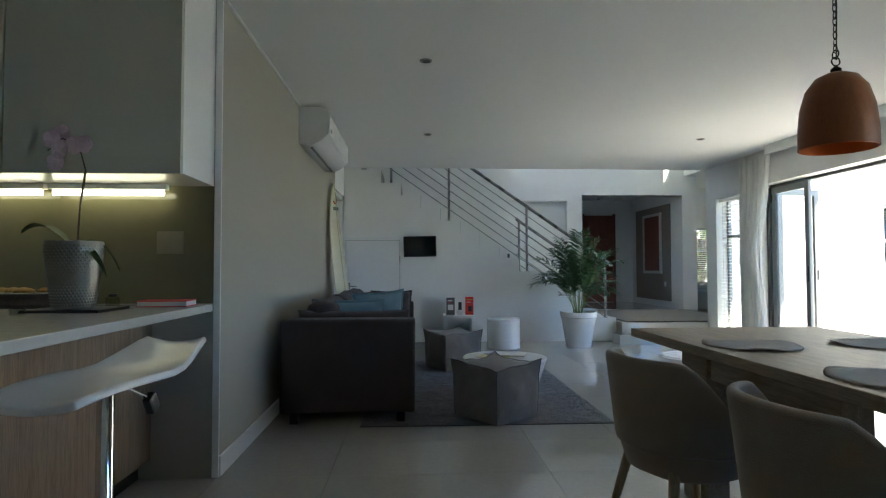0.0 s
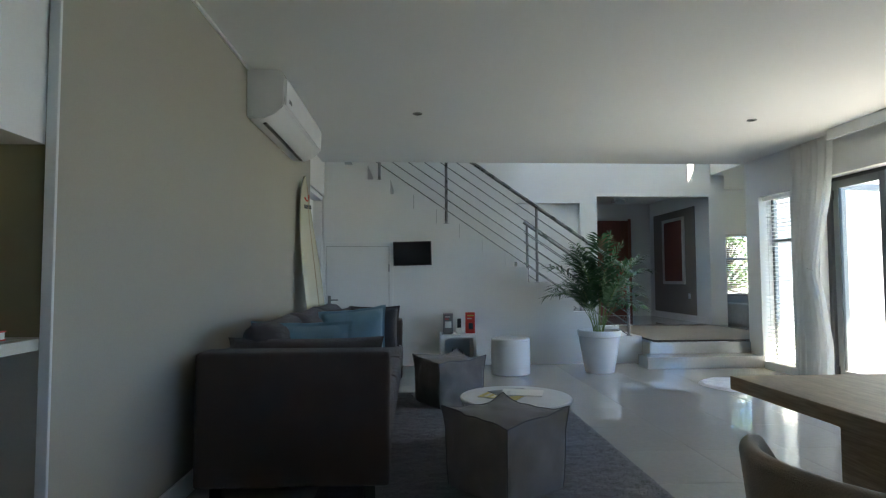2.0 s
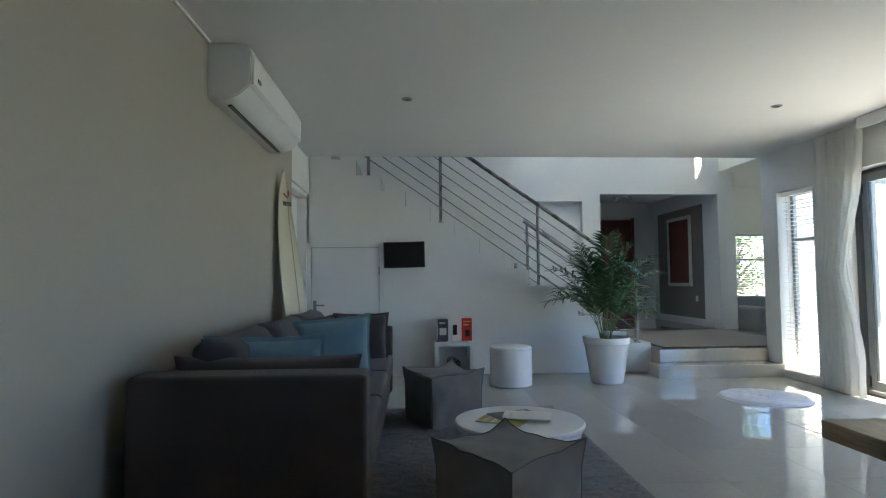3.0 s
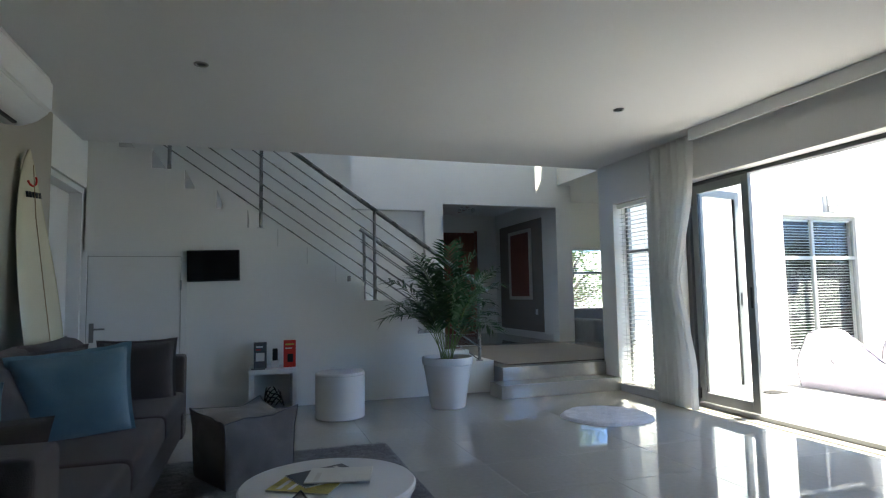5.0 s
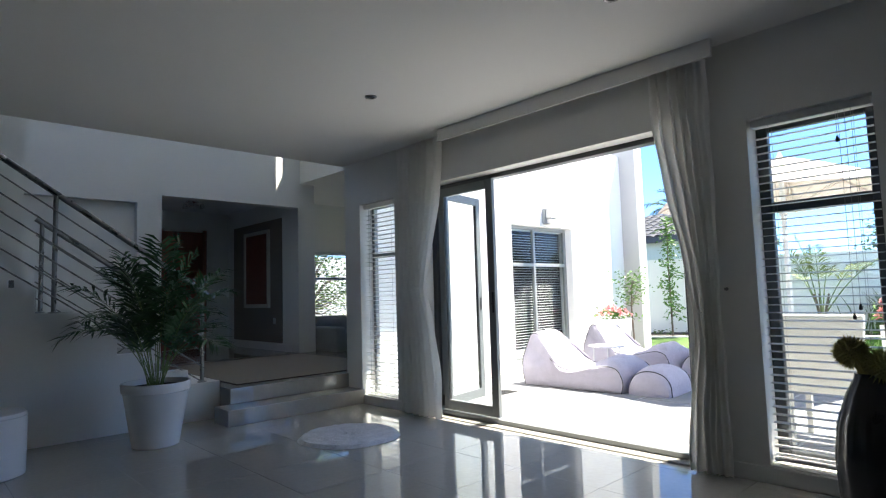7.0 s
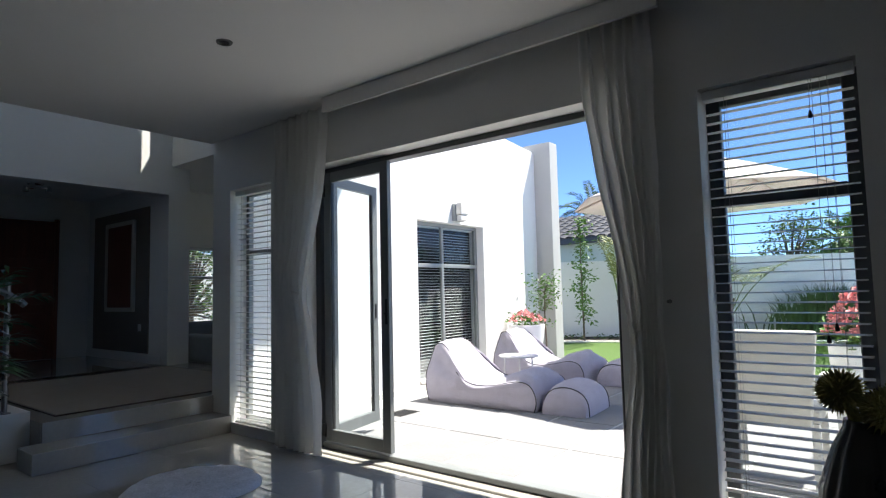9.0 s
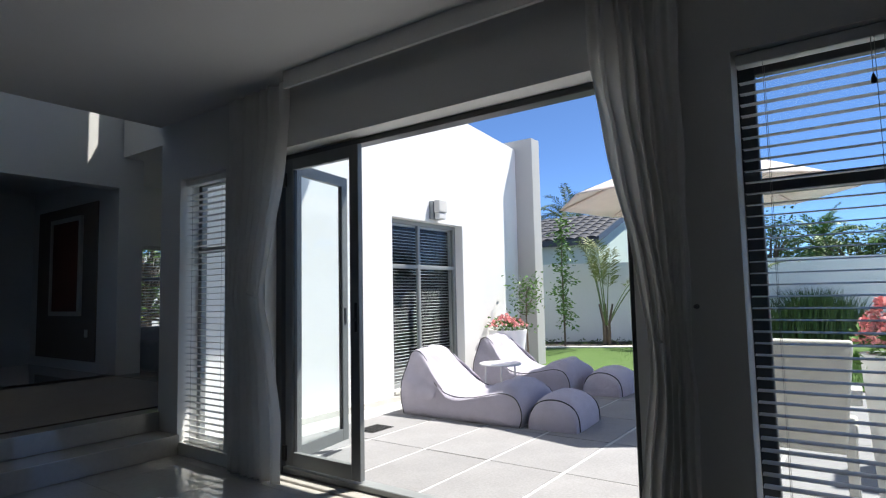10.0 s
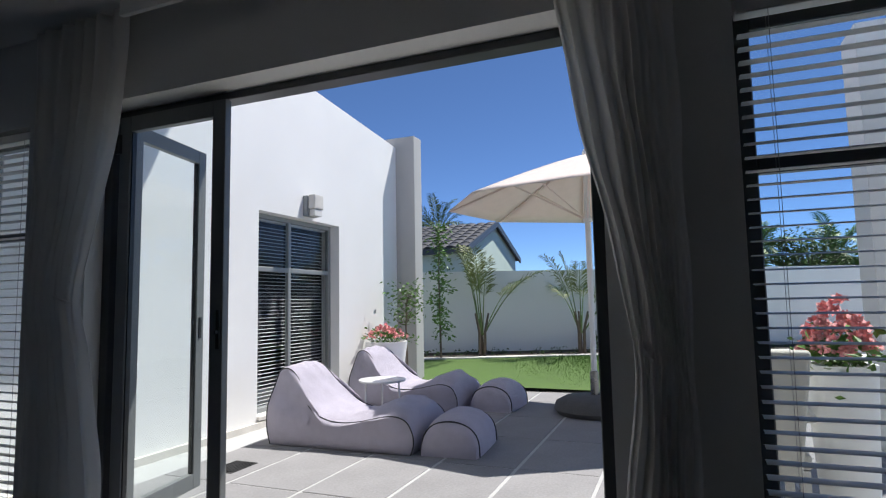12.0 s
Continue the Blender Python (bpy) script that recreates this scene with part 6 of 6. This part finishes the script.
def young_palm(at, h, label, rnd):
    t = thing("young_palm", label, "palm", "young garden palms", at)
    for k in range(3):
        bm = bmesh.new()
        a = 2.1 * k + 0.4
        tube(bm, [(0.05 * math.cos(a), 0.05 * math.sin(a), -0.05), (0.06 * math.cos(a), 0.06 * math.sin(a), h * 0.25), (0.14 * math.cos(a), 0.14 * math.sin(a), h * 0.45)], 0.034, 8, 0.018)
        part("trunk", bm, M_bark, t, smooth=60)
    for i in range(7):
        bm = bmesh.new()
        yaw = 2.4 * i
        frond(bm, (0.04 * math.cos(yaw), 0.04 * math.sin(yaw), h * 0.22), yaw, math.radians(rnd.uniform(58, 84)), h * rnd.uniform(0.85, 1.1), 2.0 * rnd.uniform(0.6, 1.3), 30, 0.27, 0.012, rnd, 0.014, 1, 0.48)
        part("frond", bm, [M_frond, M_stem], t)
    return t


# lawn, kerb strip, bed and garden wall, running at a slant to the house
GW0, GD = Vector((13.6, 9.8)), Vector((0.42, -0.907)).normalized()
GN = Vector((GD.y, -GD.x))              # towards the house
def along(s, off):
    p = GW0 + GD * s + GN * off
    return (p.x, p.y)
def ground_quad(name, pts, material, label, cat):
    bm = bmesh.new()
    top = [bm.verts.new(p) for p in pts]
    low = [bm.verts.new((p[0], p[1], -0.6)) for p in pts]
    bm.faces.new(top)
    bm.faces.new(low[::-1])
    for i in range(len(pts)):
        j = (i + 1) % len(pts)
        bm.faces.new((top[i], low[i], low[j], top[j]))
    return solid(name, bm, material, label, cat, "structure")
s0, s1 = -6.0, 16.0
ground_quad("lawn", [(10.828, 14.2, -0.022), (10.828, 3.4, -0.022), (*along(7.2, 0.95), 0.13), (*along(s0, 0.95), 0.13)], M_grass, "bright green mown lawn", "lawn")
ground_quad("pavement_far", [(10.84, 3.399, -0.03), (10.84, -8, -0.03), (*along(s1, 0.95), 0.05), (*along(7.201, 0.95), 0.05)], M_stone, "pale pool paving", "pavement")
ground_quad("kerb", [(*along(s0, 0.949), 0.15), (*along(s1, 0.949), 0.15), (*along(s1, 0.70), 0.15), (*along(s0, 0.70), 0.15)], M_stone, "pale concrete edging strip", "kerb")
ground_quad("flower_bed", [(*along(s0, 0.699), 0.14), (*along(s1, 0.699), 0.14), (*along(s1, 0.0), 0.17), (*along(s0, 0.0), 0.17)], M_terra, "dark planted soil bed", "flower bed")
bm = bmesh.new()
a, b, c, d2 = along(s0, 0), along(s1, 0), along(s1, -0.22), along(s0, -0.22)
prism(bm, [a, b, c, d2], -0.6, 1.74, "z")
solid("wall_garden", bm, M_plaster, "white plastered garden boundary wall", "wall", "structure")
rnd = random.Random(31)
vs, fs = [], []
for i in range(26000):
    x = rnd.uniform(10.85, 13.9)
    y = rnd.uniform(4.2, 9.6)
    q = (Vector((x, y)) - GW0).dot(GN)
    if q < 0.97:
        continue
    z = -0.03 + 0.16 * min(1, (x - 10.84) / 3.2)
    a = rnd.uniform(0, 6.28)
    h, w = rnd.uniform(0.03, 0.06), 0.006
    n = len(vs)
    vs += [(x - w * math.cos(a), y - w * math.sin(a), z - 0.03), (x + w * math.cos(a), y + w * math.sin(a), z - 0.03), (x + rnd.gauss(0, 0.012), y + rnd.gauss(0, 0.012), z + h + 0.02)]
    fs.append((n, n + 1, n + 2))
me = bpy.data.meshes.new("grass")
me.from_pydata(vs, [], fs)
me.materials.append(M_blade)
tagged(new("grass", me), "short green grass blades of the lawn", "grass", kind="stuff")
spots = []
for i in range(150):
    s = rnd.uniform(-3, 8)
    p = along(s, rnd.uniform(0.15, 0.66))
    spots.append((p[0], p[1], 0.19))
lo = thing("ground_cover", "low dark ground cover in the bed", "plants")
tagged(lo, kind="stuff")
leaves("leaf_mass", spots, 0.07, M_darkleaf, rnd, lo, count=6, spread=0.05)

slim_tree((12.95, 9.22, 0.14), 2.3, "slender young tree before the garden wall", rnd, 0.13, 0.095, 0.16)
young_palm((13.52, 8.62, 0.14), 1.75, "young feathery palm before the garden wall", rnd)
young_palm((14.28, 6.92, 0.14), 1.75, "young feathery palm near the umbrella", rnd)
slim_tree((10.27, 8.60, TZ), 1.30, "thin leaning sapling beside the pier", rnd, 0.22, 0.07, 0.66, 8)


def flower_pot(at, r0, r1, h, label, bloom, rnd, count=26, tall=0.15):
    f = thing("flower_pot", label, "flower pot", "outdoor planters", at)
    bm = bmesh.new()
    lathe(bm, [(r0, 0.0), (r1, h), (r1 - 0.03, h), (r1 - 0.04, h - 0.05)], 32)
    part("pot", bm, M_plaster, f, "pale tapered planter", smooth=40)
    bm = bmesh.new()
    lathe(bm, [(r1 - 0.035, h - 0.06), (0.02, h - 0.04)], 20)
    part("soil", bm, M_terra, f)
    spots = [(rnd.gauss(0, r1 * 0.45), rnd.gauss(0, r1 * 0.45), h + rnd.uniform(0.0, 0.12)) for _ in range(count)]
    tagged(leaves("foliage", spots, 0.07, M_leaf, rnd, f, count=6, spread=0.05), "green foliage")
    for k in range(int(bloom * 2.4)):
        a, q = rnd.uniform(0, 6.28), r1 * 1.02 * math.sqrt(rnd.random())
        c = Vector((q * math.cos(a), q * math.sin(a), h + 0.04 + tall * (1 - (q / (r1 * 1.05)) ** 2) * rnd.uniform(0.7, 1.15)))
        bm = bmesh.new()
        for q in range(14):
            e = Vector((rnd.gauss(0, 1), rnd.gauss(0, 1), rnd.gauss(0.3, 0.7))).normalized()
            o = e.orthogonal().normalized() * 0.8
            p0 = c + e * 0.013
            bm.faces.new([bm.verts.new(p0 + o * 0.016), bm.verts.new(p0 + e * 0.02 + e.cross(o) * 0.012), bm.verts.new(p0 - o * 0.016), bm.verts.new(p0 - e.cross(o) * 0.012)])
        part("flower_head", bm, M_pink, f, "pink-red flower cluster")
    return f


flower_pot((9.86, 8.70, TZ), 0.17, 0.27, 0.68, "tall pale planter with pink flowers", 34, rnd, 40)
flower_pot((6.45, 4.52, TZ), 0.105, 0.15, 0.84, "pale planter with pink geraniums in bloom", 30, rnd, 40, 0.25)
gp = thing("strap_leaf_clump", "dense clump of upright dark green strap leaves", "plants", at=(15.15, 5.35, 0.14), turn=-65)
vs, fs = [], []
for i in range(900):
    x, y = rnd.gauss(0, 0.42), rnd.gauss(0, 0.13)
    h = rnd.uniform(0.55, 1.12) * (1 - 0.25 * min(1, abs(x) / 0.9))
    lx, ly = rnd.gauss(0, 0.20), rnd.gauss(0, 0.14)
    n = len(vs)
    vs += [(x - 0.014, y - 0.006, 0.0), (x + 0.014, y + 0.006, 0.0), (x + lx * 0.35 + 0.012, y + ly * 0.35, h * 0.6), (x + lx * 0.35 - 0.012, y + ly * 0.35, h * 0.6), (x + lx, y + ly, h)]
    fs += [(n, n + 1, n + 2, n + 3), (n + 3, n + 2, n + 4)]
me = bpy.data.meshes.new("grass_tuft")
me.from_pydata(vs, [], fs)
me.materials.append(M_darkleaf)
o = new("grass_tuft", me)
o.parent = gp


def patio_chair(at, turn):
    c = thing("patio_chair", "cream canvas outdoor dining chair", "chair", "outdoor dining chairs", at, turn)
    part("seat", boxed(-0.26, 0.26, -0.02, 0.50, 0.40, 0.47, 0.02, 3), M_cream, c)
    bm = bmesh.new()
    box(bm, -0.27, 0.27, -0.03, 0.03, 0.0, 0.56, 0.02, 3, m=pose(0, -0.02, 0.37, 7, 0, 0))
    for v in bm.verts:
        v.co.x *= 0.80 + 0.20 * min(1, max(0, (v.co.z - 0.37) / 0.5))
    part("backrest", bm, M_cream, c, "cream upholstered back", smooth=50)
    for sx in (-0.23, 0.23):
        for sy in (0.0, 0.45):
            part("leg", boxed(sx - 0.02, sx + 0.02, sy - 0.02, sy + 0.02, 0.0, 0.40, 0.003), M_stone, c)
        part("armrest", boxed(sx - 0.03 + 0.06 * (sx > 0) - 0.03, sx + 0.03 + 0.06 * (sx > 0) - 0.03, 0.0, 0.44, 0.60, 0.64, 0.008), M_stone, c)
    return c


pc = patio_chair((6.22, 4.96, TZ), -90)
solid("wall_column", boxed(8.3, 8.7, 3.50, 3.86, -0.3, 3.2, 0.01), M_plaster, "white plaster veranda column", "column", "structure")
# pool
pool = tagged(thing("swimming_pool", "blue tiled swimming pool with pale coping", "pool"), kind="structure")
part("water", boxed(10.7, 13.2, -5.0, 3.9, 0.055, 0.085), M_water, pool, "clear blue water")
for q in ((10.4, 13.5, 3.9, 4.15), (10.4, 10.7, -5.0, 3.9), (13.2, 13.5, -5.0, 3.9)):
    part("coping", boxed(*q, 0.03, 0.12, 0.01), M_stone, pool)

# ---- beyond the garden wall ----
hs = thing("neighbour_house", "mint-green house with charcoal tiled gable roof", "house")
part("wall", boxed(20.0, 25.6, 11.15, 22.0, -0.5, 2.85), M_mint, hs)
bm = bmesh.new()
prism(bm, [(20.0, 2.85), (25.6, 2.85), (22.8, 3.88)], 11.15, 11.35, "y")
part("gable", bm, M_mint, hs)
slope = math.atan2(1.06, 2.95)
for sg in (1, -1):
    bm = bmesh.new()
    x_e = 22.8 - sg * 3.1
    prism(bm, [(22.8, 3.93), (x_e, 2.82), (x_e, 2.74), (22.8, 3.85)], 11.06, 22.2, "y")
    part("roof", bm, M_rooftile, hs)
bm = bmesh.new()
prism(bm, [(19.66, 2.86), (22.8, 3.98), (25.94, 2.86), (25.94, 2.66), (22.8, 3.78), (19.66, 2.66)], 11.0, 11.06, "y")
part("fascia", bm, M_alu_dark, hs, "charcoal barge board")
part("gutter", boxed(19.62, 19.70, 11.0, 22.2, 2.62, 2.80, 0.01), M_alu_dark, hs)
bm = bmesh.new()
prof = [(0.0, 0.0), (0.10, 0.035), (0.20, 0.05), (0.30, 0.035), (0.36, 0.0)]
vs = [[bm.verts.new((x, y, z)) for y, z in prof] for x in (0.0, 0.42)]
for i in range(4):
    bm.faces.new((vs[0][i], vs[0][i + 1], vs[1][i + 1], vs[1][i]))
bm.faces.new(vs[0])
me = mesh_of("roof_tile", bm, M_rooftile, 60)
ang = math.degrees(math.atan2(1.11, 3.1))
for r in range(8):
    for cidx in range(30):
        share("roof_tile", me, hs, pose(19.69 + 0.388 * r, 11.07 + 0.365 * cidx, 2.835 + 0.139 * r, 0, -ang + 3, 0))


def date_palm(at, h, label, rnd, n=34, ln=2.6, leafy=None, leaflet=0.42, wide=0.022):
    t = thing("date_palm", label, "palm", "tall palms beyond the wall", at)
    bm = bmesh.new()
    tube(bm, [(0, 0, -0.6), (0.1, 0, h * 0.5), (0, 0, h)], 0.22, 10, 0.17)
    part("trunk", bm, M_bark, t, smooth=60)
    for i in range(n):
        bm = bmesh.new()
        yaw = 2.4 * i
        frond(bm, (0, 0, h), yaw, math.radians(rnd.uniform(-10, 80)), ln * rnd.uniform(0.8, 1.1), 1.7, 30, leaflet, wide, rnd, 0.025)
        part("frond", bm, [leafy or M_darkleaf, M_stem], t)
    return t


date_palm((31.0, 16.7, -0.4), 5.0, "dark date palm rising behind the roof", rnd)
date_palm((19.5, 3.4, -0.4), 2.4, "green palm above the garden wall", rnd, 40, 1.3, M_leaf, 0.28, 0.018)
date_palm((21.5, 1.2, -0.4), 2.5, "green palm above the garden wall", rnd, 40, 1.4, M_leaf, 0.28, 0.018)
date_palm((24.0, 5.6, -0.4), 2.8, "green palm above the garden wall", rnd, 40, 1.4, M_leaf, 0.30, 0.018)


def bushy_tree(at, h, spread, label, rnd):
    t = thing("garden_tree", label, "tree", "trees beyond the wall", at)
    bm = bmesh.new()
    tube(bm, [(0, 0, -0.5), (0.05, 0.1, h * 0.4), (0, 0, h * 0.75)], 0.16, 8, 0.05)
    part("trunk", bm, M_bark, t, smooth=60)
    spots = []
    bm = bmesh.new()
    for i in range(46):
        a = rnd.uniform(0, 6.28)
        el = rnd.uniform(-0.1, 1.0)
        r = spread * rnd.uniform(0.35, 1.0) * (1 - 0.5 * el)
        tip = (r * math.cos(a), r * math.sin(a), h * (0.45 + 0.55 * el))
        tube(bm, [(0, 0, h * 0.4), (tip[0] * 0.5, tip[1] * 0.5, tip[2] * 0.85), tip], 0.03, 5, 0.008)
        spots += [tip, (tip[0] * 0.8, tip[1] * 0.8, tip[2] - 0.05)]
    part("limbs", bm, M_bark, t)
    leaves("crown", spots, 0.10, M_midleaf, rnd, t, count=40, spread=0.22)
    return t


bushy_tree((20.5, 6.6, -0.4), 3.3, 1.3, "green leafy tree above the garden wall", rnd)
bushy_tree((20.0, 4.7, -0.4), 2.9, 1.3, "green leafy shrub above the garden wall", rnd)
bushy_tree((19.5, 2.2, -0.4), 2.9, 1.3, "green leafy shrub above the garden wall", rnd)
bushy_tree((19.0, 0.2, -0.4), 3.2, 1.3, "green leafy shrub above the garden wall", rnd)
bushy_tree((8.3, 15.6, -0.3), 2.9, 1.2, "bright leafy shrub outside the lounge window", rnd)
solid("wall_side_garden", boxed(5.0, 12.0, 17.2, 17.4, -0.5, 2.2), M_plaster, "white side garden wall", "wall", "structure")

# ---- floor tiles and pavers ----
TS = 0.5965
bm = bmesh.new()
vs = box(bm, 0.001, TS - 0.001, 0.001, TS - 0.001, -0.008, 0.0)
me = mesh_of("tile", bm, M_tile)
floor = bpy.data.objects["floor"]
bm_rest = bmesh.new()
for i in range(-6, 11):
    for j in range(-6, 16):
        x, y = 0.878 + i * TS, 0.30 + j * TS
        x1, y1 = x + TS, y + TS
        if x >= RX or y >= STAIR_Y or x1 <= -3.5:
            continue
        cut = x1 > RX or y1 > STAIR_Y
        near = -1 <= j and x > -1.3
        if near and not cut:
            share("tile", me, floor, pose(x, y, 0))
        else:
            box(bm_rest, x + 0.0015, min(x1, RX) - 0.0015, y + 0.0015, min(y1, STAIR_Y) - 0.0015, -0.008, 0.0)
tagged(part("cut_tiles", bm_rest, M_tile, floor), kind="stuff")
PX, PY = 0.90, 0.578
bm = bmesh.new()
box(bm, 0.006, PX - 0.006, 0.012, PY - 0.012, -0.06, TZ, 0.004, 1)
me = mesh_of("paver", bm, M_paver)
bed = bpy.data.objects["terrace_bed"]
bm_rest = bmesh.new()
for i in range(6):
    for j in range(-12, 9):
        x, y = 5.425 + i * PX, 3.42 + j * PY + 0.001
        if y + PY > 8.97:
            box(bm_rest, x + 0.006, x + PX - 0.006, y + 0.012, 8.955, -0.06, TZ)
        elif j >= -6:
            share("paver", me, bed, pose(x, y, random.uniform(-0.0015, 0.0015)))
        else:
            box(bm_rest, x + 0.006, x + PX - 0.006, y + 0.012, y + PY - 0.012, -0.06, TZ)
tagged(part("cut_pavers", bm_rest, M_paver, bed), kind="stuff")
